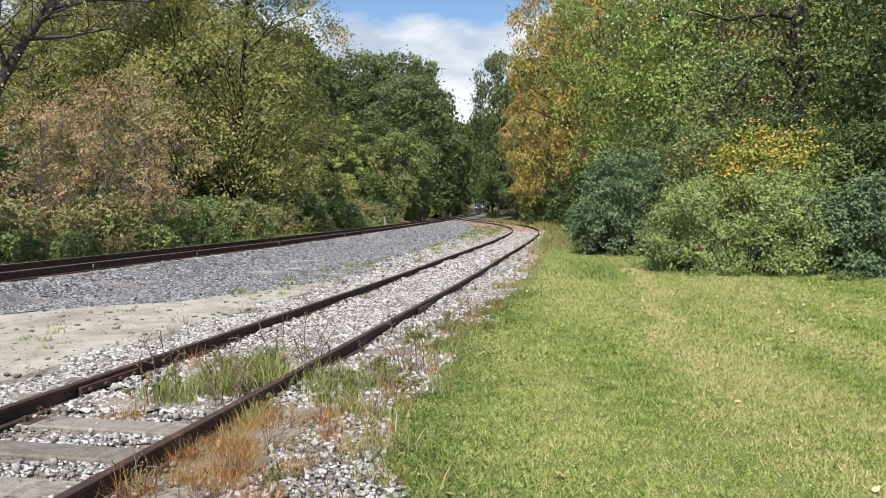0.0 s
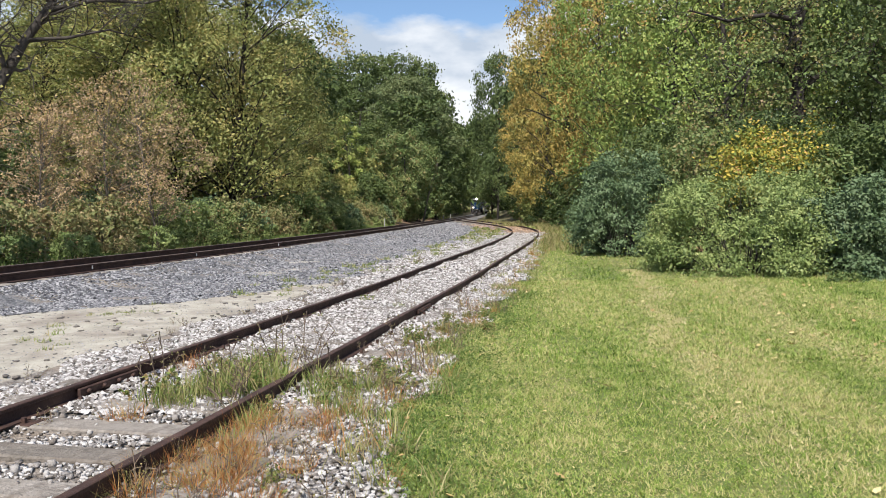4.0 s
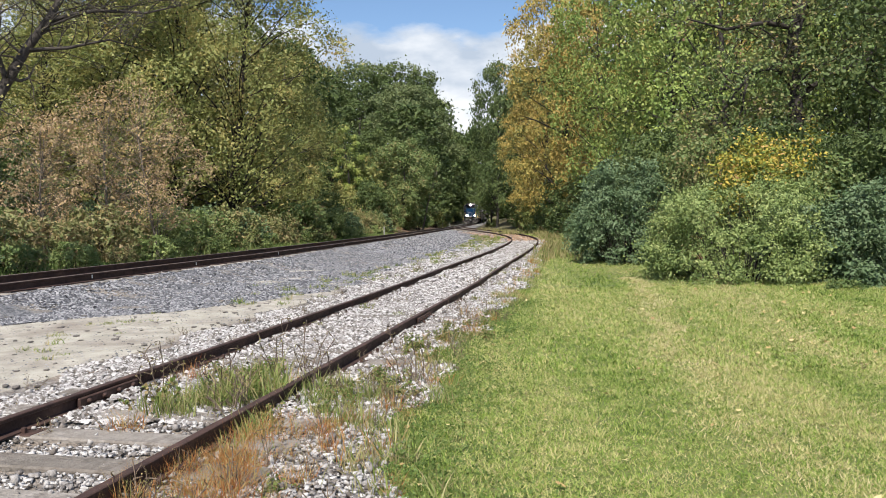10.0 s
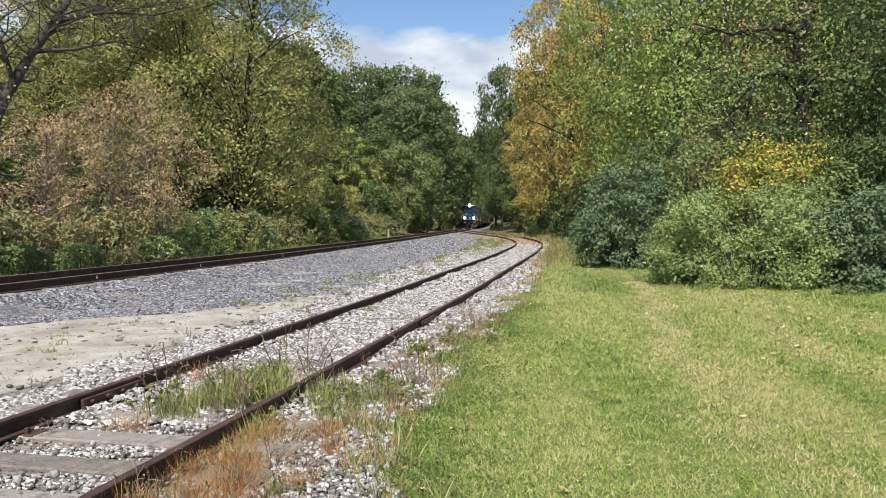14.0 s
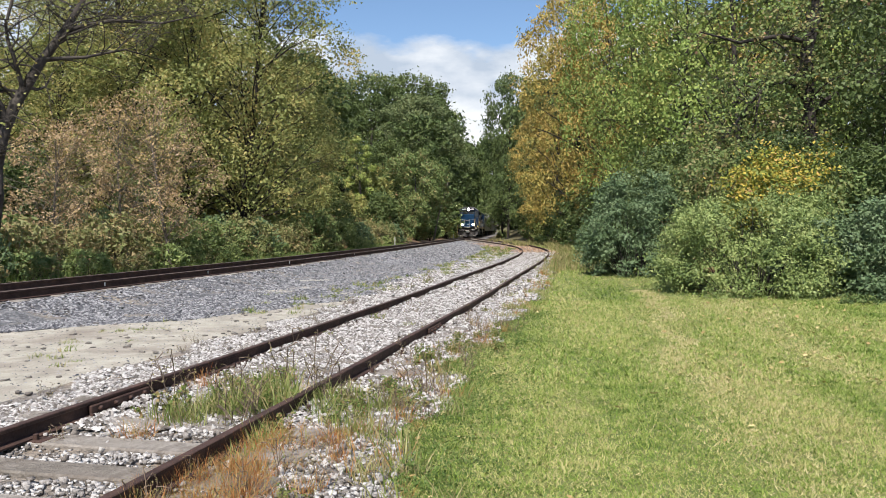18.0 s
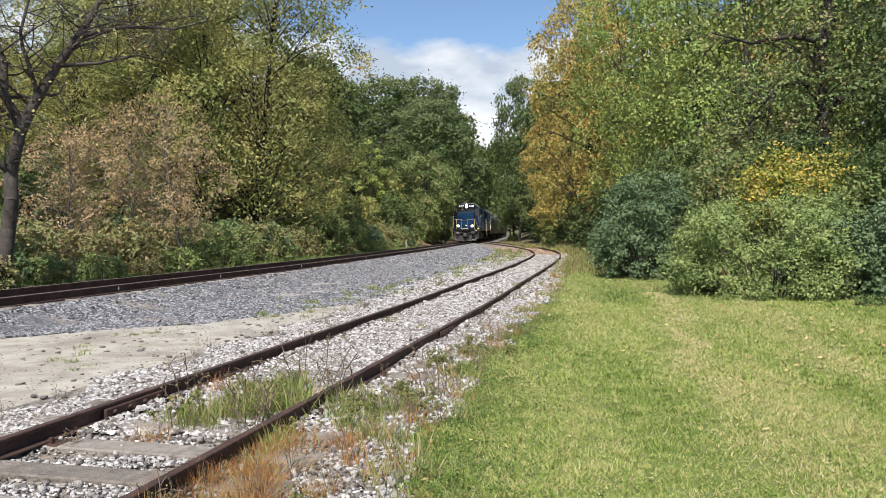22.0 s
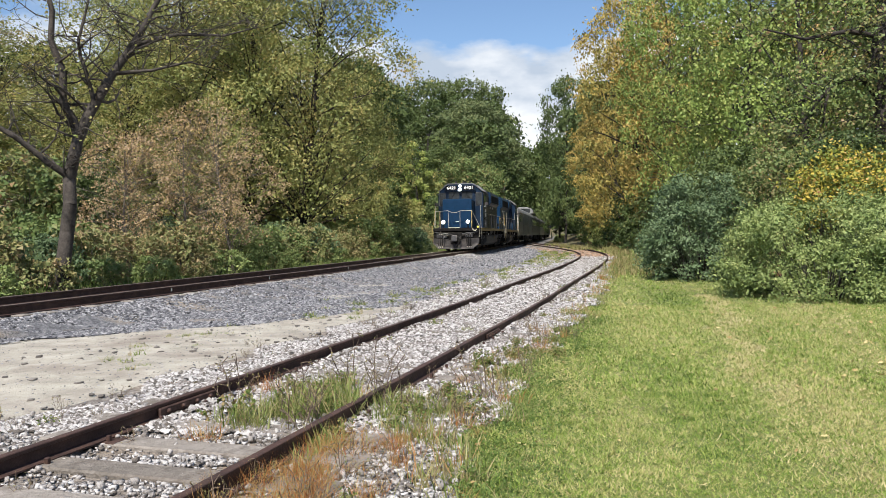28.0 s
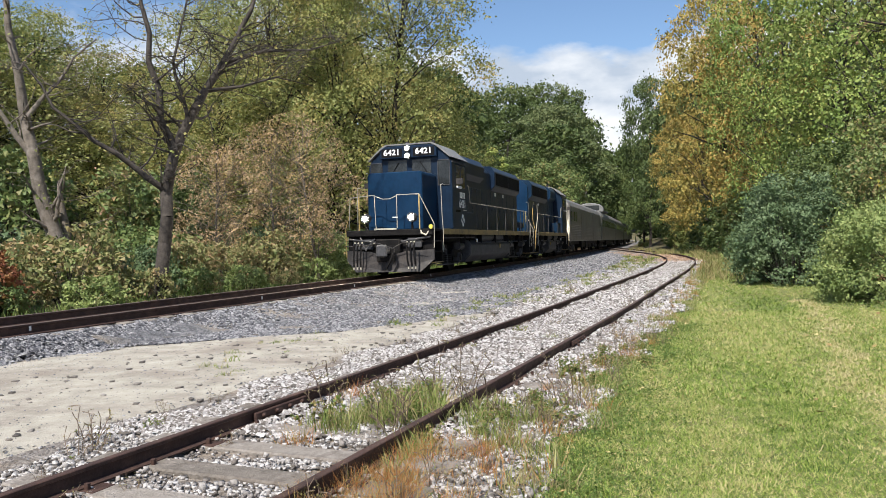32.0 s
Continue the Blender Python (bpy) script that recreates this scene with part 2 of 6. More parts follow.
M["gold"] = leafy("golden autumn leaves", [(0.156, 0.17, 0.0486), (0.292, 0.257, 0.068), (0.447, 0.32, 0.0875), (0.506, 0.33, 0.117)], each=0.45)
M["buff"] = leafy("dry buff leaves", [(0.181, 0.126, 0.0605), (0.343, 0.252, 0.126), (0.464, 0.333, 0.217), (0.484, 0.343, 0.131), (0.202, 0.222, 0.0706)], each=0.45)
M["bough"] = leafy("grey-green bough leaves", [(0.06, 0.085, 0.035), (0.105, 0.14, 0.055), (0.16, 0.19, 0.075), (0.21, 0.235, 0.1)], clump=0.3, through_light=0.25)
M["bush"] = leafy("small bush leaves", [(0.0886, 0.136, 0.0441), (0.198, 0.261, 0.0827), (0.323, 0.376, 0.138), (0.469, 0.469, 0.199)], clump=2.2, each=0.45)
M["sage"] = leafy("grey-green bush leaves", [(0.0544, 0.0954, 0.0409), (0.102, 0.157, 0.0707), (0.157, 0.218, 0.109), (0.231, 0.293, 0.157)], clump=1.6, each=0.35)
M["yellow"] = leafy("bright yellow leaves", [(0.08, 0.125, 0.03), (0.15, 0.2, 0.04), (0.27, 0.28, 0.05), (0.5, 0.38, 0.06), (0.5, 0.29, 0.13)], clump=1.5, each=0.7)
M["red"] = leafy("reddened bush leaves", [(0.10, 0.035, 0.025), (0.20, 0.07, 0.04), (0.28, 0.13, 0.05), (0.13, 0.14, 0.04)], clump=1.5)
M["faded"] = leafy("faded undergrowth leaves", [(0.078, 0.111, 0.039), (0.156, 0.189, 0.065), (0.247, 0.247, 0.0975), (0.338, 0.26, 0.13), (0.39, 0.247, 0.13)], clump=1.6)
M["brush"] = leafy("mixed undergrowth leaves", [(0.0564, 0.0894, 0.0293), (0.107, 0.161, 0.0489), (0.163, 0.22, 0.0733), (0.225, 0.227, 0.0815), (0.351, 0.202, 0.121)], clump=0.8)
M["lawn"] = leafy("mown grass blades", [(0.05, 0.085, 0.016), (0.125, 0.2, 0.032), (0.215, 0.31, 0.056), (0.33, 0.375, 0.1), (0.5, 0.44, 0.21)], 0.65, 0.25, clump=0.9, stretch=(12, 0.2), each=0.85, patch=4.5)
M["weed"] = leafy("tall green weeds", [(0.07, 0.11, 0.022), (0.13, 0.19, 0.04), (0.22, 0.27, 0.07), (0.36, 0.33, 0.15), (0.42, 0.33, 0.18)], 0.6, 0.3, clump=3, each=0.7)
M["herb"] = leafy("dark green weed leaves", [(0.045, 0.08, 0.018), (0.085, 0.135, 0.03), (0.14, 0.19, 0.045), (0.24, 0.25, 0.085), (0.3, 0.22, 0.1)], 0.6, 0.25, clump=3, each=0.8)
M["verge"] = leafy("lush verge grass", [(0.06, 0.1, 0.025), (0.105, 0.165, 0.038), (0.16, 0.22, 0.06), (0.23, 0.25, 0.09)], 0.6, 0.3, clump=1)
M["straw"] = leafy("dry reddish straw", [(0.24, 0.07, 0.022), (0.36, 0.13, 0.04), (0.42, 0.2, 0.07), (0.46, 0.32, 0.14), (0.24, 0.24, 0.07)], 0.7, 0.3, clump=3, each=0.7)
M["dry"] = leafy("dry olive-brown grass", [(0.13, 0.13, 0.04), (0.21, 0.19, 0.07), (0.28, 0.24, 0.105), (0.34, 0.28, 0.14), (0.15, 0.19, 0.05)], 0.7, 0.3, clump=2, each=0.8)
M["tan"] = leafy("worn yellowed grass", [(0.22, 0.23, 0.08), (0.38, 0.35, 0.14), (0.5, 0.44, 0.21), (0.56, 0.47, 0.27)], 0.7, 0.25, clump=1.5, each=0.8)
M["stalk"] = leafy("brown dead stalks", [(0.085, 0.06, 0.045), (0.15, 0.11, 0.08), (0.24, 0.18, 0.13)], 0.8, 0.0, clump=3, each=0.6)
M["dead_leaf"] = surf("fallen dry leaf", [(0.2, (0.22, 0.12, 0.05)), (0.5, (0.42, 0.30, 0.12)), (0.8, (0.62, 0.52, 0.27))], 20, 0.8, bump=0.2, spread=0.6, random_by="object")


# ---- mesh helpers ----
def mesh_of(name, verts, faces, mats, idx=None, smooth=False):
    me = bpy.data.meshes.new(name)
    v = np.asarray(verts, np.float32)
    if isinstance(faces, np.ndarray):
        n, k = faces.shape
        me.vertices.add(len(v))
        me.vertices.foreach_set("co", v.ravel())
        me.loops.add(n * k)
        me.loops.foreach_set("vertex_index", faces.astype(np.int32).ravel())
        me.polygons.add(n)
        me.polygons.foreach_set("loop_start", np.arange(0, n * k, k, dtype=np.int32))
        me.update(calc_edges=True)
    else:
        me.from_pydata([tuple(map(float, q)) for q in v], [], faces)
    for m in mats if isinstance(mats, (list, tuple)) else [mats]:
        me.materials.append(m)
    if idx is not None:
        me.polygons.foreach_set("material_index", np.asarray(idx, np.int32))
    if smooth:
        me.polygons.foreach_set("use_smooth", np.ones(len(me.polygons), bool))
    me.update()
    return me


def child(name, me, parent, label="", kind=""):
    ob = new(name, me)
    ob.parent = parent
    return tagged(ob, label, kind=kind)


def part(name, bm, material, parent, label=""):
    me = bpy.data.meshes.new(name)
    bm.to_mesh(me)
    bm.free()
    me.materials.append(material)
    return child(name, me, parent, label)


def spline(knots):
    """A smooth function through (y, x) knots, straight beyond its ends."""
    ys, xs = np.array([k[0] for k in knots], float), np.array([k[1] for k in knots], float)
    ms = np.gradient(xs, ys)

    def f(y):
        y = np.asarray(y, float)
        i = np.clip(np.searchsorted(ys, y) - 1, 0, len(ys) - 2)
        h = ys[i + 1] - ys[i]
        q = np.clip((y - ys[i]) / h, 0, 1)
        v = (2 * q**3 - 3 * q**2 + 1) * xs[i] + (q**3 - 2 * q**2 + q) * h * ms[i] + (3 * q**2 - 2 * q**3) * xs[i + 1] + (q**3 - q**2) * h * ms[i + 1]
        return v + np.minimum(y - ys[0], 0) * ms[0] + np.maximum(y - ys[-1], 0) * ms[-1]

    return f


# ---- the plan: centre lines of the two tracks, x for each y ----
main_x = spline([(-60, -24.3), (-20, -15.3), (0, -10.95), (10, -8.95), (16, -7.85), (23, -6.62), (30, -5.7), (36.5, -4.93), (43, -4.17), (49.5, -3.45), (68.6, -1.56), (94, 0.78), (120, 2.85), (146, 4.87), (171, 6.85), (209, 9.7), (229, 11.2), (300, 16.5), (460, 27.5)])
side_x = spline([(-30, -9.7), (0, -3.26), (10, -1.16), (15, -0.13), (20, 0.8), (25, 1.76), (30, 2.7), (35, 3.56), (40, 4.33), (47, 5.1), (55, 5.4), (63, 5.25), (73, 4.5), (84, 3.35), (95, 2.35), (106, 2.05)])
HEAD_SIDE = 0.15


def head_main(y):
    return 0.435 - 0.0021 * (np.clip(y, 20, 260) - 20)


def smooth_step(a, b, x):
    q = np.clip((np.asarray(x, float) - a) / (b - a), 0, 1)
    return q * q * (3 - 2 * q)


def wave(x, y, s=1.0):
    return np.sin(x * 1.7 * s + 1.3 * np.sin(y * 0.9 * s)) * 0.5 + np.sin(y * 2.3 * s + x * 0.8 * s + 2) * 0.5


def ground_z(x, y):
    """Bare ground: flat by the tracks, hills behind the woods on both sides and ahead."""
    x, y = np.asarray(x, float), np.asarray(y, float)
    left, right = main_x(y) - x, x - side_x(np.clip(y, -30, 106)) - np.maximum(y - 106, 0) * 0.075
    z = -0.17 + 0.03 * wave(x, y, 0.3)
    z = z + smooth_step(3, 5, left) * 0.3 + smooth_step(11, 70, left) * 15 + smooth_step(4, 9, left) * smooth_step(75, 100, y) * 2.2
    z = z + smooth_step(26, 90, right) * 13 + smooth_step(4, 12, right) * smooth_step(95, 130, y) * 2.5
    return z + smooth_step(430, 700, y) * 25


def bed_z(x, y):
    """Top of the main line's ballast."""
    off = np.abs(np.asarray(x, float) - main_x(y))
    return np.where(off < 1.1, head_main(y) - 0.185, np.maximum(head_main(y) - 0.185 - (off - 1.1) * np.interp(y, [10, 13], [0.6, 0.2]), 0.008)) + 0.012 * wave(x, y, 2.1)


def sheet(name, ys, left, right, zf, cols, mat, label):
    Y = np.repeat(np.asarray(ys, float)[:, None], cols, 1)
    q = np.linspace(0, 1, cols)[None, :]
    X = left(Y) * (1 - q) + right(Y) * q
    V = np.stack([X, Y, zf(X, Y)], -1).reshape(-1, 3)
    i, j = np.meshgrid(np.arange(len(ys) - 1), np.arange(cols - 1), indexing="ij")
    a = (i * cols + j).ravel()
    F = np.stack([a, a + 1, a + cols + 1, a + cols], -1)
    return tagged(new(name, mesh_of(name, V, F, mat, smooth=True)), label, name.replace("_", " "), kind="structure")


ys_all = np.concatenate([np.linspace(-160, -30, 14)[:-1], np.linspace(-30, 110, 141)[:-1], np.linspace(110, 460, 71)[:-1], np.linspace(460, 2500, 20)])
qs = np.concatenate([np.linspace(-1400, -160, 8)[:-1], np.linspace(-160, -30, 27)[:-1], np.linspace(-30, 40, 71)[:-1], np.linspace(40, 170, 27)[:-1], np.linspace(170, 1400, 8)])
GX, GY = np.meshgrid(qs, ys_all)
ii, jj = np.meshgrid(np.arange(len(ys_all) - 1), np.arange(len(qs) - 1), indexing="ij")
aa = (ii * len(qs) + jj).ravel()
ground = new("ground", mesh_of("ground", np.stack([GX, GY, ground_z(GX, GY)], -1).reshape(-1, 3), np.stack([aa, aa + 1, aa + len(qs) + 1, aa + len(qs)], -1), M["litter"], smooth=True))
tagged(ground, "leaf-strewn woodland ground rising to wooded hills", "ground", kind="structure")

reach = lambda y: np.interp(y, [9, 10.5, 11.3, 12, 14, 18, 24], [1.5, 1.75, 2.7, 4.2, 5.0, 7.0, 9.0]) + 0.1 * np.sin(y * 1.9) + 0.07 * np.sin(y * 4.7)
bed_right = lambda y: np.minimum(main_x(y) + reach(y), np.where(y < 100, side_x(np.minimum(y, 100)) - 0.9, main_x(y) + 2.8))
sheet("sandy_yard", np.linspace(-30, 22, 80), lambda y: main_x(y) + 1.2, lambda y: side_x(y) - 1.8 + 0.1 * np.sin(y * 2.7), lambda x, y: 0.012 * wave(x, y, 0.8) - 0.075 * smooth_step(-0.45, 0.0, x - side_x(y) + 1.8), 60, M["sand"], "packed pale sandy dirt between the two tracks")
sheet("main_ballast", np.concatenate([np.linspace(-60, 60, 160), np.linspace(61, 460, 140)]), lambda y: main_x(y) - 2.9, bed_right, lambda x, y: bed_z(x, y) - 0.09 * smooth_step(-0.6, 0.1, x - bed_right(y)), 44, M["grey_bed"], "grey crushed-stone ballast shoulder of the main line")
lawn_left = lambda y: side_x(np.minimum(y, 100)) + np.interp(y, [-5, 3.7, 8, 17, 27, 40, 60], [2.1, 2.0, 1.55, 1.6, 1.3, 1.2, 1.2]) + 0.12 * np.sin(y * 2.1) + 0.08 * np.sin(y * 5.3 + 1)
sheet("siding_ballast", np.linspace(-30, 108, 260), lambda y: side_x(y) - 2.0, lambda y: lawn_left(y) + 0.15, lambda x, y: -0.012 + 0.012 * wave(x, y, 2.3), 16, M["white_bed"], "pale limestone ballast of the weedy siding")
lawn_z = lambda x, y: -0.01 + 0.02 * wave(x, y, 0.35) + 0.012 * np.maximum(x - 2, 0) * smooth_step(4, 12, y) * 0.5
sheet("lawn", np.concatenate([np.linspace(-14, 30, 110), np.linspace(30.5, 75, 50)]), lawn_left, lambda y: np.where(y < 30, 16.0, 16.0 - (y - 30) * 0.15), lawn_z, 60, M["turf"], "mown grass strip with worn yellowish wheel lines")

sheet("earth_bank", np.linspace(78, 150, 40), lambda y: main_x(y) - 12.0, lambda y: main_x(y) - 3.6, lambda x, y: ground_z(x, y) + 0.06, 12, M["bank"], "bare brown earth bank beside the cutting")

# ---- the tracks ----
def station(f, z, y):
    """A place on a centre line and the unit vectors along it and to its right."""
    s = (f(y + 0.05) - f(y - 0.05)) / 0.1
    n = math.hypot(1, s)
    return Vector((float(f(y)), y, float(z(y)))), Vector((s / n, 1 / n, 0)), Vector((1 / n, -s / n, 0))


PROFILE = [(-0.07, -0.165), (-0.07, -0.15), (-0.012, -0.13), (-0.010, -0.045), (-0.036, -0.032), (-0.036, -0.006), (-0.028, 0.0), (0.028, 0.0), (0.036, -0.006), (0.036, -0.032), (0.010, -0.045), (0.012, -0.13), (0.07, -0.15), (0.07, -0.165)]


def rail_mesh(f, z, off, ys, head, k_rail):
    V, F, K = [], [], len(PROFILE)
    for y in ys:
        c, _, r = station(f, z, y)
        for a, b in PROFILE:
            V.append(c + r * (off + a * (0.4 + 0.6 * k_rail)) + Vector((0, 0, b * k_rail)))
    idx = []
    for i in range(len(ys) - 1):
        for k in range(K - 1):
            F.append((i * K + k, i * K + k + 1, (i + 1) * K + k + 1, (i + 1) * K + k))
            idx.append(1 if k in (5, 6, 7) else 0)
    return mesh_of("rail", V, F, [M["rail"], head], idx)


def box_mesh(name, sx, sy, sz, mat, bevel=0.01):
    bm = bmesh.new()
    bmesh.ops.create_cube(bm, size=1)
    bmesh.ops.scale(bm, vec=(sx, sy, sz), verts=bm.verts)
    if bevel:
        bmesh.ops.bevel(bm, geom=bm.edges[:], offset=bevel, segments=1, affect="EDGES")
    me = bpy.data.meshes.new(name)
    bm.to_mesh(me)
    bm.free()
    me.materials.append(mat)
    return me


def track(name, f, z, ys, tie_ys, label, head, detail_to, tie_length, k_rail=1.0):
    top = tagged(new(name), label, "railway track", kind="structure")
    for s in (-1, 1):
        child("rail", rail_mesh(f, z, s * 0.7525, ys, head, k_rail), top, "rusty steel rail with a worn head")
    ties = [box_mesh("tie", tie_length, 0.225, 0.17, M["tie"], 0.012) for _ in range(4)]
    for me in ties:
        for v in me.vertices:
            v.co.y += 0.012 * noise.noise(v.co * 1.3 + Vector((len(ties), 0, 0)))
            v.co.z += 0.008 * noise.noise(v.co * 2.1)
    plate, spike, r = box_mesh("tie_plate", 0.33, 0.18, 0.016, M["rail"], 0.003), box_mesh("spike", 0.03, 0.03, 0.05, M["rail"], 0.004), random.Random(5)
    for y in tie_ys:
        c, d, n = station(f, z, y + r.uniform(-0.03, 0.03))
        turn = math.degrees(math.atan2(n.y, n.x)) + r.uniform(-1.2, 1.2)
        ob = child("tie", r.choice(ties), top)
        p = c + n * r.uniform(-0.07, 0.07)
        ob.matrix_basis = pose(p.x, p.y, p.z - 0.165 * k_rail - 0.086 + r.uniform(-0.004, 0.008), r.uniform(-1, 1), r.uniform(-0.3, 0.3), turn)
        if y < detail_to:
            for s in (-1, 1):
                q = c + n * s * 0.7525
                ob = child("tie_plate", plate, top)
                ob.matrix_basis = pose(q.x, q.y, q.z - 0.165 * k_rail - 0.005, 0, 0, turn)
                for a, b in ((-0.085, 0.05), (0.085, -0.05)):
                    w = q + n * a + d * b
                    child("spike", spike, top).matrix_basis = pose(w.x, w.y, w.z - 0.165 * k_rail + 0.020, r.uniform(-8, 8), 0, turn)
    return top


def joint_bars(top, f, z, off, y):
    for s in (-1, 1):
        c, d, n = station(f, z, y)
        turn = math.degrees(math.atan2(n.y, n.x))
        p = c + n * (off + s * 0.032)
        bar = child("joint_bar", box_mesh("joint_bar", 0.035, 0.75, 0.064, M["rail"], 0.008), top, "bolted joint bar")
        bar.matrix_basis = pose(p.x, p.y, p.z - 0.066, 0, 0, turn)
        for k in range(4):
            b = child("bolt", box_mesh("bolt", 0.03, 0.035, 0.035, M["rail"], 0.008), bar)
            b.matrix_basis = pose(s * 0.028, -0.28 + k * 0.187, 0, 0, 45, 0)


main_track = track("main_track", main_x, head_main, np.concatenate([np.arange(-60, 70, 1.0), np.arange(70, 460, 5.0)]), np.arange(-14, 70, 0.5), "main line railway track with brown rusty rails on ballast", M["rail_head"], 0, 2.15)
siding_track = track("siding_track", side_x, lambda y: 0 * y + HEAD_SIDE + (head_main(96) - HEAD_SIDE) * smooth_step(60, 100, y), np.concatenate([np.arange(-12, 106, 0.8), [106]]), np.arange(1.2 - 22 * 0.545, 96, 0.545), "disused siding track with rusty rails and weathered ties", M["rail"], 16, 2.55, 0.76)
joint_bars(siding_track, side_x, lambda y: 0 * y + HEAD_SIDE, -0.7525, 5.92)
joint_bars(siding_track, side_x, lambda y: 0 * y + HEAD_SIDE, 0.7525, 10.6)


# ---- the train ----
SPEED, FRONT_END = 6.4, 22.95
arc_y = np.arange(-60, 480, 0.25)
arc_s = np.concatenate([[0], np.cumsum(np.hypot(np.diff(arc_y), np.diff(main_x(arc_y))))])


def on_line(s):
    y = float(np.interp(s, arc_s, arc_y))
    return Vector((float(main_x(y)), y, float(head_main(y))))


S_END = float(np.interp(FRONT_END, arc_y, arc_s))

M["nose_blue"] = surf("bright blue paint", [(0.3, (0.002, 0.018, 0.05)), (0.6, (0.003, 0.026, 0.066)), (0.85, (0.007, 0.038, 0.086))], 1.2, 0.42, bump=0.03, dirt=(0.006, 0.028, 0.07), dirt_scale=1.3, gloss=0.22)
M["navy"] = surf("grimy navy paint", [(0.3, (0.002, 0.010, 0.026)), (0.6, (0.003, 0.015, 0.038)), (0.85, (0.011, 0.027, 0.05))], 1.2, 0.42, bump=0.03, dirt=(0.006, 0.016, 0.034), dirt_scale=1.1, gloss=0.3)
M["navy_two"] = surf("faded navy paint", [(0.3, (0.004, 0.016, 0.036)), (0.6, (0.006, 0.026, 0.058)), (0.85, (0.012, 0.036, 0.075))], 1.2, 0.4, bump=0.03, dirt=(0.012, 0.022, 0.034), dirt_scale=1.1, gloss=0.22)
M["grime"] = surf("black oily steel", [(0.3, (0.005, 0.005, 0.005)), (0.6, (0.012, 0.011, 0.011)), (0.85, (0.028, 0.026, 0.025))], 3, 0.75, bump=0.3, gloss=0.12)
M["tank"] = surf("dusty dark grey tank", [(0.3, (0.035, 0.035, 0.038)), (0.6, (0.065, 0.065, 0.069)), (0.85, (0.11, 0.106, 0.104))], 2, 0.6, bump=0.15, gloss=0.22)
M["plow"] = surf("scuffed silver-grey plow", [(0.3, (0.022, 0.021, 0.021)), (0.6, (0.045, 0.042, 0.042)), (0.85, (0.09, 0.085, 0.084))], 2.5, 0.6, bump=0.15, dirt=(0.07, 0.06, 0.055), dirt_scale=1.8, gloss=0.22)
M["stripe"] = surf("faded gold stripe paint", [(0.3, (0.20, 0.14, 0.05)), (0.6, (0.29, 0.21, 0.085)), (0.85, (0.36, 0.28, 0.14))], 3, 0.6, bump=0.05, dirt=(0.12, 0.09, 0.05), dirt_scale=2)
M["grab"] = surf("pale painted handrail", [(0.3, (0.30, 0.28, 0.23)), (0.6, (0.42, 0.39, 0.32)), (0.85, (0.50, 0.45, 0.33))], 4, 0.5, bump=0.05)
M["grab_gold"] = surf("gold painted handrail", [(0.3, (0.36, 0.25, 0.08)), (0.6, (0.50, 0.36, 0.13)), (0.85, (0.55, 0.42, 0.2))], 4, 0.5, bump=0.05)
M["pane"] = surf("dark window glass", [(0.3, (0.02, 0.023, 0.025)), (0.7, (0.06, 0.066, 0.068))], 2.5, 0.06, metal=0.3, bump=0)
M["white_paint"] = surf("white lettering paint", [(0.3, (0.66, 0.66, 0.64)), (0.7, (0.80, 0.80, 0.78))], 5, 0.5, bump=0)
M["steel_skin"] = surf("dull stainless steel", [(0.3, (0.15, 0.15, 0.147)), (0.6, (0.22, 0.22, 0.215)), (0.85, (0.30, 0.30, 0.295))], 1.0, 0.45, metal=0.6, bump=0.05, dirt=(0.16, 0.15, 0.13), dirt_scale=0.7)
# the shade under the trees, put into the rear coaches' dark green
M["shaded_green_skin"] = surf("dark green coach skin with tree shade in its colour", [(0.3, (0.018, 0.028, 0.022)), (0.6, (0.03, 0.045, 0.036)), (0.85, (0.05, 0.06, 0.05))], 1.2, 0.45, bump=0.05)
M["roof_grey"] = surf("grey coach roof", [(0.3, (0.13, 0.13, 0.128)), (0.7, (0.22, 0.22, 0.215))], 1.5, 0.6, bump=0.05)
M["board_black"] = surf("matt black board", [(0.3, (0.006, 0.006, 0.007)), (0.7, (0.012, 0.012, 0.013))], 5, 0.7, bump=0, gloss=0.1)
M["lamp_glow"] = glow("lit headlamp", (1.0, 0.88, 0.68), 1200)
M["warm_glow"] = glow("lit cab headlamp", (1.0, 0.86, 0.62), 1200)
M["post"] = surf("weathered grey post paint", [(0.3, (0.22, 0.21, 0.19)), (0.7, (0.42, 0.41, 0.38))], 5, 0.8, bump=0.1)
M["brass"] = surf("yellow marker", [(0.3, (0.6, 0.5, 0.05)), (0.7, (0.7, 0.6, 0.1))], 5, 0.5, bump=0)


def box(bm, x0, x1, y0, y1, z0, z1, bev=0.0, seg=1):
    g = bmesh.ops.create_cube(bm, size=1, matrix=Matrix.LocRotScale(((x0 + x1) / 2, (y0 + y1) / 2, (z0 + z1) / 2), None, (abs(x1 - x0), abs(y1 - y0), abs(z1 - z0))))
    if bev:
        bmesh.ops.bevel(bm, geom=list({e for v in g["verts"] for e in v.link_edges}), offset=bev, segments=seg, affect="EDGES", profile=0.6)
    return bm


def cyl(bm, p, q, r0, seg=16, r1=None):
    p, q = Vector(p), Vector(q)
    m = Matrix.Translation((p + q) / 2) @ (q - p).to_track_quat("Z", "Y").to_matrix().to_4x4()
    bmesh.ops.create_cone(bm, cap_ends=True, segments=seg, radius1=r0, radius2=r0 if r1 is None else r1, depth=(q - p).length, matrix=m)
    return bm


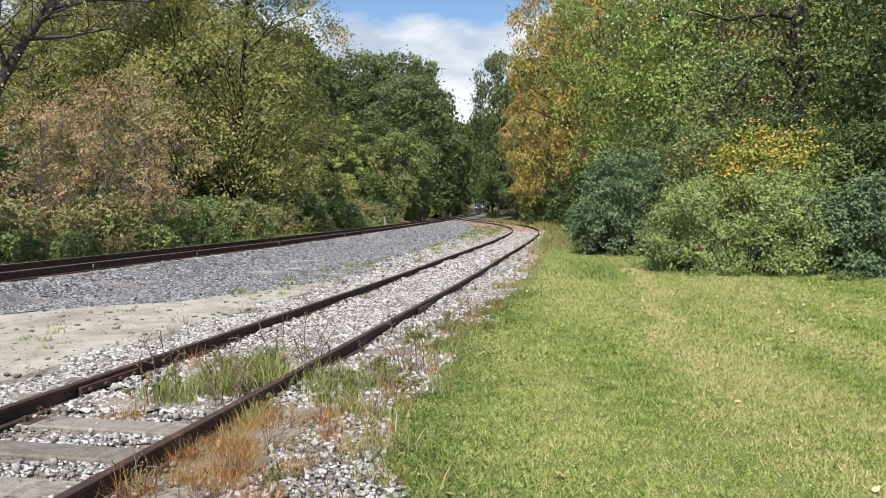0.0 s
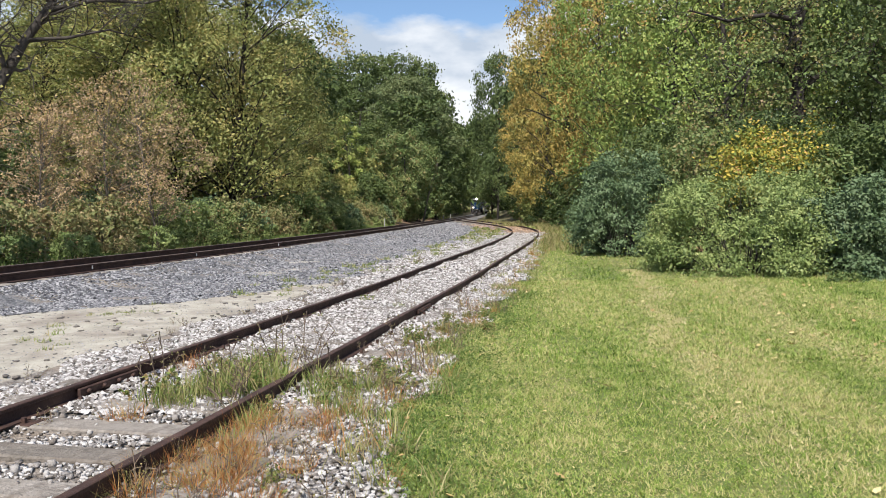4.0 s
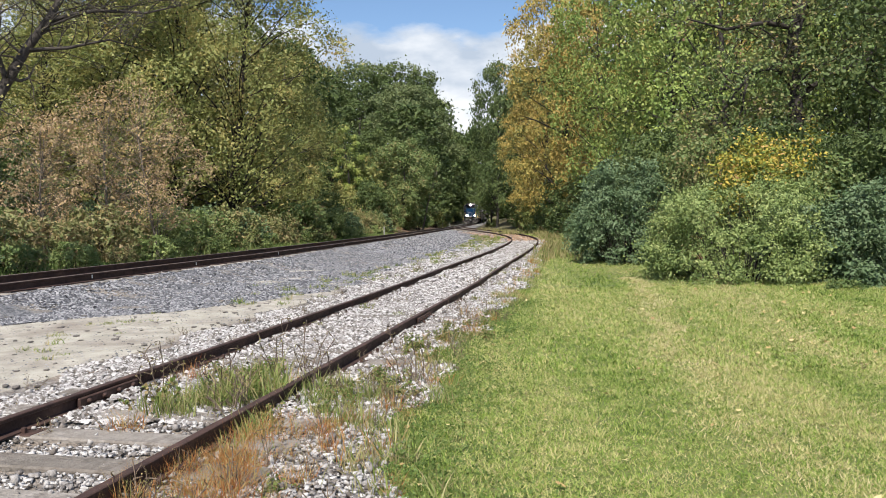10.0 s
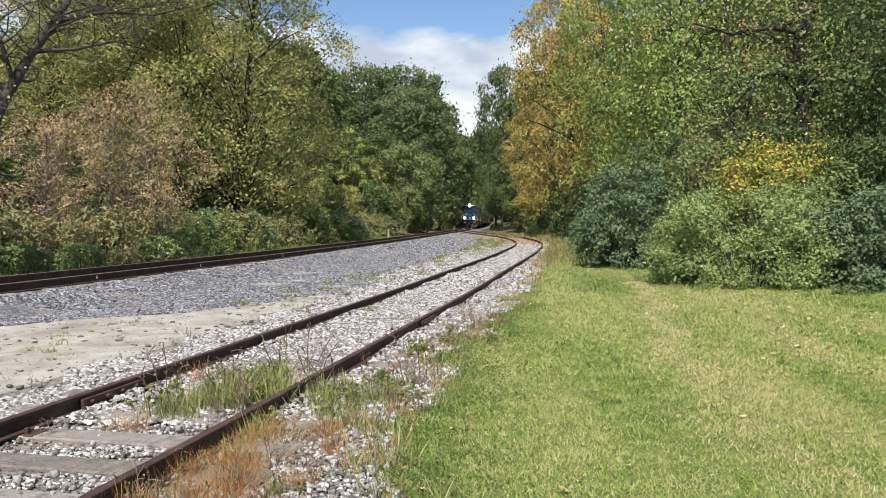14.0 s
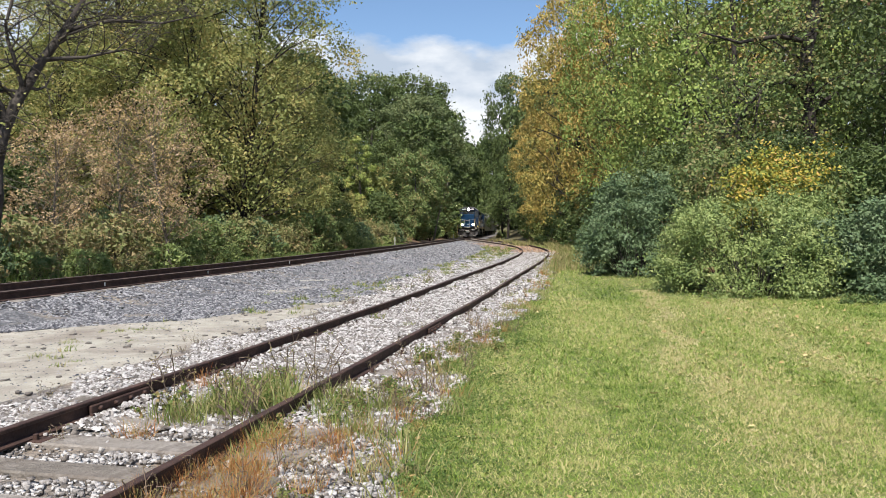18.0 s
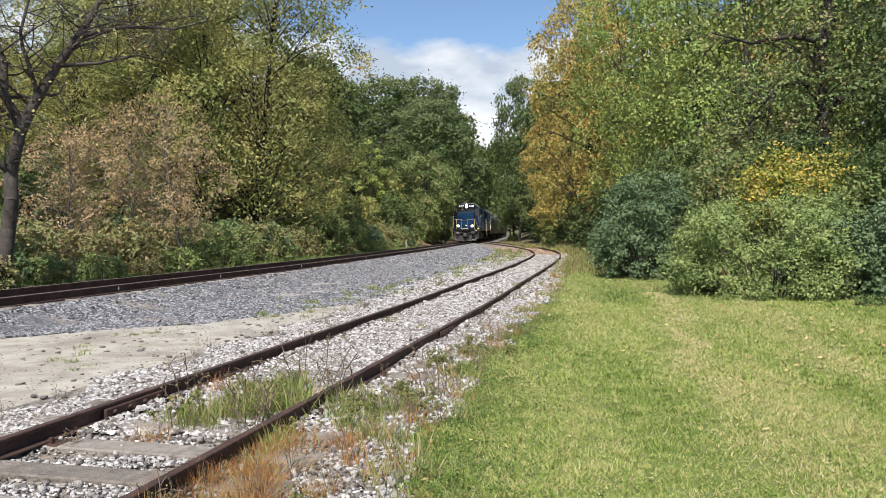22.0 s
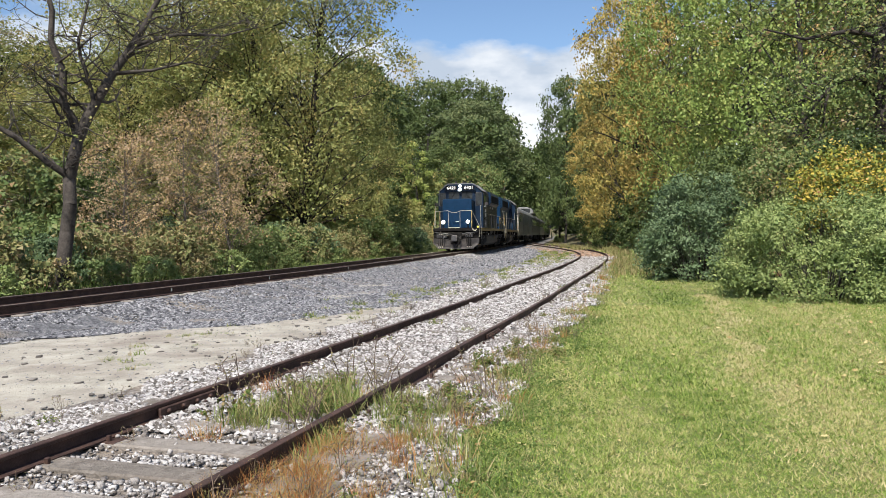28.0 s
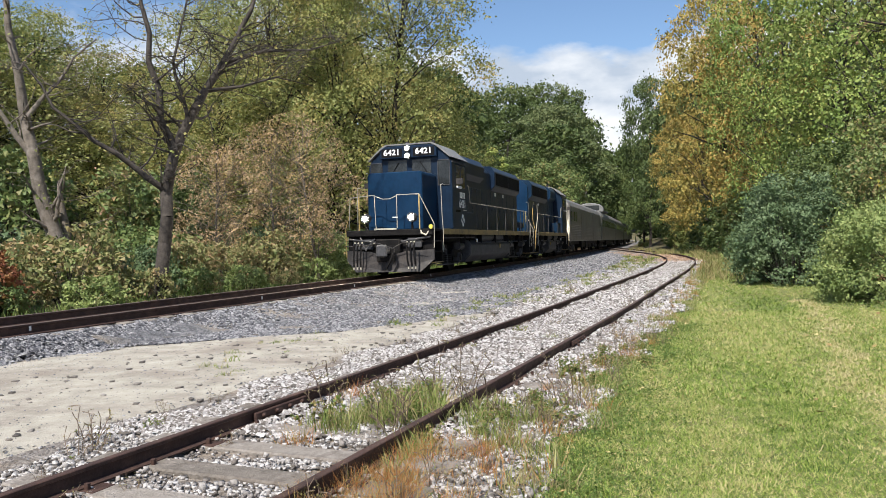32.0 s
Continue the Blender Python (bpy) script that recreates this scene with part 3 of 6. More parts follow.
def pipe(bm, pts, r0, seg=6):
    for a, b in zip(pts[:-1], pts[1:]):
        d = (Vector(b) - Vector(a)).normalized() * r0 * 0.6
        cyl(bm, Vector(a) - d, Vector(b) + d, r0, seg)
    return bm


def prism(bm, outline, a, b, axis="x", bev=0.0):
    """An outline in (y, z), or in (x, z) for axis y, drawn out from a to b."""
    mk = (lambda t, u, v: (t, u, v)) if axis == "x" else (lambda t, u, v: (u, t, v))
    A = [bm.verts.new(mk(a, u, v)) for u, v in outline]
    B = [bm.verts.new(mk(b, u, v)) for u, v in outline]
    n = len(outline)
    fs = [bm.faces.new(A), bm.faces.new(B[::-1])] + [bm.faces.new((A[i], B[i], B[(i + 1) % n], A[(i + 1) % n])) for i in range(n)]
    bmesh.ops.recalc_face_normals(bm, faces=fs)
    if bev:
        bmesh.ops.bevel(bm, geom=list({e for f in fs for e in f.edges}), offset=bev, segments=1, affect="EDGES")
    return bm


def B():
    return bmesh.new()


def lettering(name, text, size, mat, parent, m, label=""):
    cu = bpy.data.curves.new(name, "FONT")
    cu.body, cu.size, cu.extrude, cu.align_x, cu.align_y = text, size, 0.004, "CENTER", "CENTER"
    cu.offset = size * 0.022
    tmp = bpy.data.objects.new("tmp", cu)
    me = bpy.data.meshes.new_from_object(tmp)
    bpy.data.objects.remove(tmp)
    me.materials.clear()
    me.materials.append(mat)
    ob = child(name, me, parent, label)
    ob.matrix_basis = m
    return ob


spinners = []   # wheelsets that turn: the object, its place in its truck, its wheel radius


def wheel_mesh():
    bm = B()
    cyl(bm, (0, -1.0, 0), (0, 1.0, 0), 0.09, 10)
    for s in (-1, 1):
        cyl(bm, (0, s * 0.69, 0), (0, s * 0.825, 0), 0.505, 28)
        cyl(bm, (0, s * 0.66, 0), (0, s * 0.69, 0), 0.54, 28)
        cyl(bm, (0, s * 0.825, 0), (0, s * 0.84, 0), 0.40, 28, 0.36)
        cyl(bm, (0, s * 0.84, 0), (0, s * 0.95, 0), 0.13, 12)
        for k in range(5):
            a = k * 1.2566
            cyl(bm, (math.cos(a) * 0.26, s * 0.83, math.sin(a) * 0.26), (math.cos(a) * 0.26, s * 0.85, math.sin(a) * 0.26), 0.05, 8)
    me = bpy.data.meshes.new("wheelset")
    bm.to_mesh(me)
    bm.free()
    me.materials.append(M["grime"])
    return me


WHEELS = wheel_mesh()


def truck(parent, x, base=2.74, mat="grime", heavy=True):
    """A two-axle truck: side frames, bolster, springs, axle boxes, brake gear and its wheelsets."""
    t = child("truck", None, parent, "black two-axle truck with sprung side frames")
    h = base / 2
    t.matrix_basis = pose(x, 0, 0)
    for s in (-1, 1):
        bm = B()
        prism(bm, [(-h - 0.55, 0.55), (-h - 0.45, 0.82), (-h * 0.5, 0.86), (-0.45, 0.62), (0.45, 0.62), (h * 0.5, 0.86), (h + 0.45, 0.82), (h + 0.55, 0.55), (h + 0.3, 0.42), (h * 0.45, 0.6), (0.5, 0.34), (-0.5, 0.34), (-h * 0.45, 0.6), (-h - 0.3, 0.42)], s * 1.0, s * 1.14, "y", 0.015)
        part("side_frame", bm, M[mat], t)
        for k in (-1, 1):
            bm = box(B(), k * h - 0.17, k * h + 0.17, s * 0.97, s * 1.2, 0.34, 0.68, 0.03)
            cyl(bm, (k * h, s * 1.2, 0.51), (k * h, s * 1.24, 0.51), 0.12, 12)
            part("axle_box", bm, M["tank"], t)
        bm = B()
        for k in (-0.25, 0, 0.25):
            for j in range(4):
                cyl(bm, (k, s * 1.12, 0.36 + j * 0.07), (k, s * 1.12, 0.40 + j * 0.07), 0.09, 10)
        part("spring", bm, M["grime"], t)
        bm = cyl(B(), (h * 0.55, s * 1.16, 0.98), (h * 0.95, s * 1.16, 0.98), 0.12, 12)
        pipe(bm, [(h * 0.55, s * 1.16, 0.95), (h * 0.2, s * 1.18, 0.8), (h * 0.1, s * 1.18, 0.3)], 0.03)
        pipe(bm, [(-h * 0.9, s * 1.16, 0.3), (-h * 0.3, s * 1.18, 0.28), (h * 0.9, s * 1.16, 0.3)], 0.025)
        part("brake_rigging", bm, M["tank"], t)
    part("bolster", box(B(), -0.35, 0.35, -1.05, 1.05, 0.62, 1.0, 0.03), M["grime"], t)
    for k in (-1, 1):
        w = child("wheelset", WHEELS, t, "steel wheels on an axle")
        w.matrix_basis = pose(k * h, 0, 0.505)
        spinners.append((w, k * h))
    return t


def locomotive(label, number):
    """A road engine with a short nose (numbered), or a shorter one whose cab stands at its end."""
    top = tagged(new("locomotive"), label, "locomotive")
    ends = {1: 0.0, -1: 0.45} if number else {1: -2.16, -1: 1.96}   # how far each end is drawn in
    cab_at, hood_rear = (0.47, -6.7) if number else (-0.48, -5.15)
    hood_front = 3.95 + cab_at
    part("underframe", box(B(), -8.2 + ends[-1], 8.2 + ends[1], -1.2, 1.2, 1.08, 1.42, 0.02), M["grime"], top)
    part("front_clutter", pipe(pipe(box(box(B(), 8.2, 8.3, -1.3, -0.6, 0.86, 1.2, 0.03), 8.2, 8.32, 0.62, 1.1, 0.9, 1.22, 0.03), [(8.34, -1.4, 1.22), (8.36, -0.5, 1.1), (8.36, 0.5, 1.12), (8.34, 1.4, 1.24)], 0.03), [(8.36, -1.0, 1.26), (8.4, -0.8, 0.84), (8.38, -0.5, 1.2)], 0.025), M["tank"], top, "dark boxes and pipes under the front platform").matrix_basis = pose(ends[1], 0, 0)
    part("walkway", box(B(), -8.3 + ends[-1], 8.3 + ends[1], -1.5, 1.5, 1.42, 1.5, 0.01), M["grime"], top)
    for s in (-1, 1):
        part("side_sill", box(B(), -7.3 + ends[-1], 7.3 + ends[1], s * 1.5, s * 1.535, 1.32, 1.505, 0.008), M["stripe"], top, "faded gold side stripe")
    for e in (1, -1):
        before = set(top.children)
        bm = box(B(), e * 8.22, e * 8.36, -1.5, 1.5, 1.3, 1.5, 0.02)
        box(bm, e * 8.06, e * 8.2, -1.2, 1.2, 0.7, 1.3, 0.02)
        box(bm, e * 8.2, e * 8.5, -0.42, 0.42, 0.62, 1.2, 0.04)
        part("end_plate", bm, M["grime"], top)
        bm = B()
        for s in (-1, 1):   # two wings of the plow, swept back to the sides
            A = [(8.66, 0.0, 0.62), (8.66, 0.0, 0.14), (8.50, 1.12, 0.14), (8.30, 1.52, 0.52), (8.28, 1.52, 0.84), (8.48, 0.62, 0.8)]
            f = [bm.verts.new((e * x, s * y, z)) for x, y, z in A]
            g = [bm.verts.new((e * (x - 0.05), s * y, z)) for x, y, z in A]
            bm.faces.new(f), bm.faces.new(g[::-1])
            for i in range(6):
                bm.faces.new((f[i], f[(i + 1) % 6], g[(i + 1) % 6], g[i]))
        bmesh.ops.recalc_face_normals(bm, faces=bm.faces)
        plow = part("snow_plow", bm, M["plow"], top, "scuffed grey steel plow")
        part("coupler_pocket", box(B(), e * 8.44, e * 8.69, -0.3, 0.3, 0.48, 0.66, 0.02), M["grime"], plow)
        bm = box(B(), e * 8.4, e * 8.98, -0.1, 0.1, 0.72, 0.92, 0.03)
        box(bm, e * 8.86, e * 9.02, -0.2, 0.16, 0.62, 1.02, 0.05)
        part("coupler", bm, M["tank"], top, "knuckle coupler")
        bm = pipe(B(), [(e * 8.74, -1.35, 1.0), (e * 8.76, -0.7, 0.98), (e * 8.76, -0.25, 1.08), (e * 8.78, 0.3, 0.9), (e * 8.76, 0.6, 1.06), (e * 8.72, 1.3, 1.1)], 0.013)
        part("uncoupling_lever", bm, M["plow"], top, "bent steel lever")
        for s in (-1, 1):
            for k in range(3):
                y = s * (0.78 + k * 0.12)
                part("air_hose", pipe(B(), [(e * 8.7, y, 1.12), (e * 8.82, y, 0.98), (e * 8.84, y + s * 0.02, 0.55), (e * 8.78, y + s * 0.04, 0.30)], 0.028), M["grime"], top)
                part("hose_end", cyl(B(), (e * 8.79, y + s * 0.04, 0.24), (e * 8.79, y + s * 0.04, 0.31), 0.026, 8), M["grab"], top, "bright metal hose end")
                part("hose_valve", cyl(B(), (e * 8.71, y, 1.09), (e * 8.77, y, 1.09), 0.025, 8), M["grab"], top)
        part("brake_hose", pipe(B(), [(e * 8.7, 0.3, 0.86), (e * 8.86, 0.36, 0.75), (e * 8.9, 0.25, 0.5), (e * 8.88, 0.12, 0.3)], 0.04), M["grime"], top)
        for s in (-1, 1):   # steps at each corner
            bm = box(B(), e * 7.42, e * 7.46, s * 1.05, s * 1.5, 0.4, 1.42)
            box(bm, e * 8.16, e * 8.2, s * 1.05, s * 1.5, 0.4, 1.42)
            box(bm, e * 7.42, e * 8.2, s * 1.05, s * 1.09, 0.5, 1.42)
            st = part("step_well", bm, M["grime"], top)
            for z in (0.4, 0.74, 1.08):
                part("step", box(B(), e * 7.4, e * 8.22, s * 1.1, s * 1.53, z, z + 0.035, 0.006), M["stripe"] if z < 0.5 else M["grime"], st)
            part("corner_handrail", pipe(B(), [(e * 8.3, s * 1.53, 0.62), (e * 8.3, s * 1.55, 1.55), (e * 8.24, s * 1.42, 2.05), (e * 8.2, s * 1.40, 2.75)] if s < 0 else [(e * 8.3, s * 1.53, 0.9), (e * 8.3, s * 1.54, 1.65), (e * 8.3, s * 1.05, 2.62), (e * 8.3, s * 0.28, 2.62), (e * 8.3, s * 0.28, 1.55)], 0.0135), M["grab_gold"] if s < 0 else M["grab"], top, "bent pale handrail")
            part("stair_handrail", pipe(B(), [(e * 7.35, s * 1.53, 0.75), (e * 7.35, s * 1.53, 1.5), (e * 7.4, s * 1.52, 1.95), (e * 7.4, s * 1.5, 2.95), (e * 7.15, s * 1.48, 3.0), (e * 6.9, s * 1.48, 2.98)], 0.013), M["grab"], top)
            part("handrail_post", cyl(B(), (e * 8.3, s * 1.05, 1.45), (e * 8.3, s * 1.05, 2.62), 0.022, 6), M["grab_gold"], top, "gold painted post")
            lamp = part("ditch_light", cyl(B(), (e * 8.2, s * 0.8, 1.88), (e * 8.42, s * 0.8, 1.88), 0.15, 16), M["tank"], top, "round ditch light, lit")
            if e > 0:
                part("lens", cyl(B(), (8.42, s * 0.8, 1.88), (8.44, s * 0.8, 1.88), 0.066, 16), M["lamp_glow"], lamp, "glowing warm white lens")
            part("lamp_bracket", cyl(B(), (e * 8.3, s * 0.8, 1.45), (e * 8.3, s * 0.8, 1.76), 0.05, 6, 0.03), M["grime"], top)
        if e > 0:
            part("end_handrail", pipe(B(), [(8.3, -1.42, 1.6), (8.3, -1.36, 2.58), (8.3, -0.5, 2.64), (8.3, -0.46, 1.5)], 0.0135), M["grab"], top, "pale end handrail")
            part("safety_chain", pipe(B(), [(8.3, -0.46, 2.6), (8.31, -0.2, 2.5), (8.31, 0.05, 2.5), (8.3, 0.28, 2.6)], 0.012), M["grab"], top)
            part("tread_edge", box(B(), 8.36, 8.375, -0.5, 0.28, 1.5, 1.55), M["grab"], top)
            part("lift_handle", pipe(B(), [(8.34, 1.1, 1.46), (8.42, 1.15, 1.36), (8.42, 1.3, 1.3), (8.34, 1.36, 1.42)], 0.025), M["grab"], top)
            part("marker_knob", cyl(B(), (8.36, 1.46, 1.56), (8.42, 1.46, 1.56), 0.07, 10), M["brass"], top, "small yellow marker")
        for ob in set(top.children) - before:
            ob.matrix_basis = pose(ends[e], 0, 0)
    # short nose, cab and long hood
    nose = None if not number else part("short_nose", prism(B(), [(-0.97, 1.5), (0.97, 1.5), (0.97, 3.33), (0.90, 3.42), (-0.90, 3.42), (-0.97, 3.33)], 5.5, 7.05, "x", 0.03), M["nose_blue"], top, "bright blue short nose")
    if nose:
        nose.matrix_basis = pose(0.7, 0, 0)
        part("nose_mark", box(B(), 7.055, 7.066, -0.1, 0.1, 1.9, 1.94), M["white_paint"], nose)
        part("nose_door", box(B(), 7.052, 7.07, -0.9, -0.3, 1.6, 2.5, 0.006), M["nose_blue"], nose)
    cab = part("cab", prism(B(), [(-1.54, 1.5), (1.54, 1.5), (1.54, 3.85), (1.42, 4.12), (0.98, 4.47), (0.8, 4.56), (-0.8, 4.56), (-0.98, 4.47), (-1.42, 4.12), (-1.54, 3.85)], 3.95, 5.78, "x", 0.025), M["navy"], top, "dark blue cab with angled roof edges")
    squat = Matrix.LocRotScale((0, 0, 1.5 * 0.03), None, (1, 1, 0.97))
    cab.matrix_basis = pose(cab_at, 0, 0) @ squat
    # pale grey puts the sky's highlight on the roof slopes into the colour
    part("roof", prism(B(), [(-1.5, 4.06), (-1.0, 4.49), (-0.82, 4.58), (0.82, 4.58), (1.0, 4.49), (1.5, 4.06), (1.56, 4.06), (1.04, 4.53), (0.84, 4.63), (-0.84, 4.63), (-1.04, 4.53), (-1.56, 4.06)], 3.8, 5.86), M["roof_grey"], cab, "cab roof, pale grey for the highlight on its slopes")
    board = part("number_board", prism(B(), [(-1.05, 4.10), (1.05, 4.10), (1.05, 4.42), (0.85, 4.54), (-0.85, 4.54), (-1.05, 4.42)], 5.78, 5.95, "x", 0.02), M["navy"], cab, "navy number board housing with headlight")
    for s in (-1, 1):
        part("board_face", box(B(), 5.95, 5.96, s * 0.2, s * 0.98, 4.15, 4.45, 0.003), M["board_black"], board)
        if number:
            lettering("number", number, 0.28, M["white_paint"], board, Matrix.Translation((5.964, s * 0.59, 4.31)) @ pose(0, 0, 0, 90, 0, 90) @ Matrix.Diagonal((1.12, 1, 1, 1)), "white numerals")
        part("windshield", box(B(), 5.785, 5.795, s * 0.09, s * 0.80, 3.5, 4.04, 0.004), M["pane"], cab, "dark glass windshield")
        part("wiper", pipe(B(), [(5.81, s * 0.7, 3.5), (5.82, s * 0.4, 3.95)], 0.012), M["grime"], cab)
        part("front_window", box(B(), 5.785, 5.797, s * 1.06, s * 1.44, 3.1, 3.95, 0.004), M["pane"], cab, "tall narrow cab window")
        part("window_gasket", pipe(B(), [(5.79, s * 1.04, 3.08), (5.79, s * 1.46, 3.08), (5.79, s * 1.46, 3.97), (5.79, s * 1.04, 3.97), (5.79, s * 1.04, 3.08)], 0.018), M["tank"], cab)
        w = part("side_window", box(B(), 4.25, 5.35, s * 1.54, s * 1.55, 3.02, 3.82, 0.004), M["pane"], cab, "dark sliding side window")
        part("window_post", box(B(), 4.78, 4.83, s * 1.545, s * 1.565, 3.02, 3.82), M["tank"], w)
        part("arm_rest", box(B(), 4.85, 5.35, s * 1.55, s * 1.62, 2.98, 3.06, 0.01), M["white_paint"], cab, "pale arm rest")
        part("drip_edge", box(B(), 3.95, 5.8, s * 1.545, s * 1.60, 3.88, 3.92), M["tank"], cab)
        part("mirror", box(B(), 5.5, 5.55, s * 1.6, s * 1.85, 3.1, 3.3, 0.01), M["plow"], cab)
    for z in (4.18, 4.43):
        hl = part("headlight", cyl(B(), (5.9, 0, z), (6.02, 0, z), 0.115, 16), M["tank"], board)
        if number:
            part("lens", cyl(B(), (6.02, 0, z), (6.035, 0, z), 0.058, 16), M["warm_glow"], hl, "glowing warm headlight lens")
    for x, y, z in ((4.6, 0.5, 4.7), (4.6, -0.5, 4.7)):
        part("roof_beacon", cyl(B(), (x, y, z), (x, y, z + 0.16), 0.07, 10), M["plow"], cab)
    horn = cyl(B(), (4.0, 0, 4.78), (4.5, 0, 4.8), 0.03, 8, 0.08)
    cyl(horn, (4.0, 0.15, 4.76), (4.4, 0.15, 4.77), 0.03, 8, 0.07)
    cyl(horn, (4.1, 0, 4.6), (4.1, 0.1, 4.8), 0.03, 6)
    part("horn", horn, M["plow"], cab, "grey air horn")
    if number:
        lettering("number", number, 0.40, M["white_paint"], cab, Matrix.Translation((4.6, 1.546, 2.42)) @ pose(0, 0, 0, 90, 0, 180), "white numerals")
        for k in range(4):
            part("letter_bar", box(B(), 4.28 + k * 0.17, 4.40 + k * 0.17, 1.542, 1.548, 2.64, 2.86), M["white_paint"], cab)
        part("label_line", box(B(), 4.1, 4.55, 1.542, 1.548, 2.20, 2.225), M["white_paint"], cab)
        lg = B()
        for a, b in (((4.6, 1.95), (4.42, 1.72)), ((4.42, 1.72), (4.6, 1.52)), ((4.6, 1.52), (4.78, 1.72)), ((4.78, 1.72), (4.6, 1.95)), ((4.52, 1.78), (4.66, 1.66))):
            pipe(lg, [(a[0], 1.545, a[1] + 0.1), (b[0], 1.545, b[1] + 0.1)], 0.016, 4)
        part("emblem", lg, M["white_paint"], cab, "white outlined diamond emblem")
        part("louvre", box(B(), 4.9, 5.4, 1.54, 1.555, 2.12, 2.2), M["grime"], cab)
    hood_mat = M["navy"] if number else M["navy_two"]
    hood = part("long_hood", prism(B(), [(-0.95, 1.5), (0.95, 1.5), (0.95, 4.1), (0.62, 4.42), (-0.62, 4.42), (-0.95, 4.1)], hood_rear, hood_front, "x", 0.02), hood_mat, top, "grimy navy long hood with engine doors")
    hood.matrix_basis = squat
    if not number:
        # brighter blue than the hood: the light on this end is in its colour
        part("hood_end", prism(B(), [(-0.93, 1.52), (0.93, 1.52), (0.93, 4.1), (0.6, 4.4), (-0.6, 4.4), (-0.93, 4.1)], hood_rear - 0.03, hood_rear), M["nose_blue"], hood, "hood end in brighter blue for the light on it")
    for s in (-1, 1):
        part("dynamic_brake_bulge", prism(B(), [(s * 0.9, 3.5), (s * 1.14, 3.75), (s * 1.16, 4.2), (s * 0.98, 4.46), (s * 0.5, 4.52), (s * 0.5, 4.0)], hood_front - 4.0 if number else hood_front - 2.2, hood_front - 0.15, "x", 0.02), hood_mat, hood, "flared equipment housing")
        rad = part("radiator", prism(B(), [(s * 0.9, 3.3), (s * 1.14, 3.55), (s * 1.14, 4.2), (s * 0.95, 4.46), (s * 0.4, 4.48), (s * 0.4, 3.6)], hood_rear + 0.15, -1.4 if number else 0.2, "x", 0.02), hood_mat, hood, "flared radiator with dark grille")
        for k in range(2):
            part("grille", box(B(), hood_rear + 0.3 + k * 2.45, hood_rear + 2.65 + k * 2.45, s * 1.142, s * 1.152, 3.6, 4.15, 0.004), M["grime"], rad)
        for k in range(int((hood_front - hood_rear - 0.2) / 0.76)):
            x = hood_rear + 0.15 + k * 0.76
            d = part("hood_door", box(B(), x, x + 0.72, s * 0.95, s * 0.975, 1.62, 3.28, 0.008), hood_mat, hood)
            part("latch", box(B(), x + 0.62, x + 0.67, s * 0.975, s * 0.995, 2.4, 2.5, 0.004), M["tank"], d)
        for k in range(2):
            part("side_mark", box(B(), -2.2 - k * 1.5, -1.95 - k * 1.5, s * 0.976, s * 0.982, 3.12, 3.27), M["white_paint"], hood)
        part("battery_box", box(B(), hood_front - 1.25, hood_front - 0.05, s * 0.95, s * 1.42, 1.5, 2.15, 0.02), hood_mat, top)
        part("side_handrail", pipe(B(), [(hood_front, s * 1.5, 3.15), (hood_front - 0.35, s * 1.5, 3.1), (hood_front - 0.5, s * 1.5, 2.5), (hood_rear - 0.1, s * 1.5, 2.5), (hood_rear - 0.55, s * 1.5, 1.9), (hood_rear - 0.65, s * 1.52, 0.8)], 0.015, 5), M["grab"], top)
        for k in range(7 if number else 5):
            part("handrail_post", cyl(B(), (3.0 - k * 1.6, s * 1.5, 1.45), (3.0 - k * 1.6, s * 1.5, 2.5), 0.018, 5), M["tank"], top)
    for x in (hood_rear + 1.0, hood_rear + 2.6, hood_rear + 4.2, 1.2, 2.6):
        part("roof_fan", cyl(B(), (x, 0, 4.4), (x, 0, 4.56), 0.58, 20, 0.55), M["tank"], hood)
    part("exhaust_stack", box(B(), -0.5, 0.0, -0.3, 0.3, 4.4, 4.62, 0.02), M["grime"], hood)
    part("bell", cyl(B(), (3.2, 0.6, 4.5), (3.2, 0.6, 4.7), 0.12, 10, 0.05), M["stripe"], hood)
    # below the deck
    tank = part("fuel_tank", prism(B(), [(-1.4, 0.55), (-1.1, 0.28), (1.1, 0.28), (1.4, 0.55), (1.42, 0.95), (1.2, 1.12), (-1.2, 1.12), (-1.42, 0.95)], -2.9 if number else -1.3, 3.7 if number else 1.4, "x", 0.04), M["tank"], top, "dusty dark fuel tank")
    for s in (-1, 1):
        part("filler_cap", cyl(B(), (-0.9, s * 1.38, 0.85), (-0.9, s * 1.46, 0.85), 0.09, 10), M["stripe"], tank)
        part("air_reservoir", cyl(B(), (-1.6, s * 1.25, 1.24), (2.0, s * 1.25, 1.24), 0.17, 14), M["tank"], top, "long grey air tank")
        part("truck_light", cyl(B(), (3.0, s * 1.45, 1.1), (3.0, s * 1.5, 1.1), 0.06, 8), M["white_paint"], top)
        part("sand_pipe", pipe(B(), [(3.3, s * 1.3, 1.3), (3.35, s * 1.25, 0.8), (3.5, s * 1.0, 0.3)], 0.03), M["grime"], top)
    for s in (-1, 1):
        part("sill_pipe", pipe(B(), [(7.2 + ends[1], s * 1.44, 1.2), (3.2, s * 1.44, 1.22), (2.9, s * 1.44, 1.02), (-7.0 + ends[-1], s * 1.44, 1.04)], 0.022), M["tank"], top, "grey air pipe along the frame")
        for k in range(5):
            part("sill_bracket", box(B(), 4.6 - k * 2.3, 4.68 - k * 2.3, s * 1.3, s * 1.49, 1.0, 1.42), M["grime"], top)
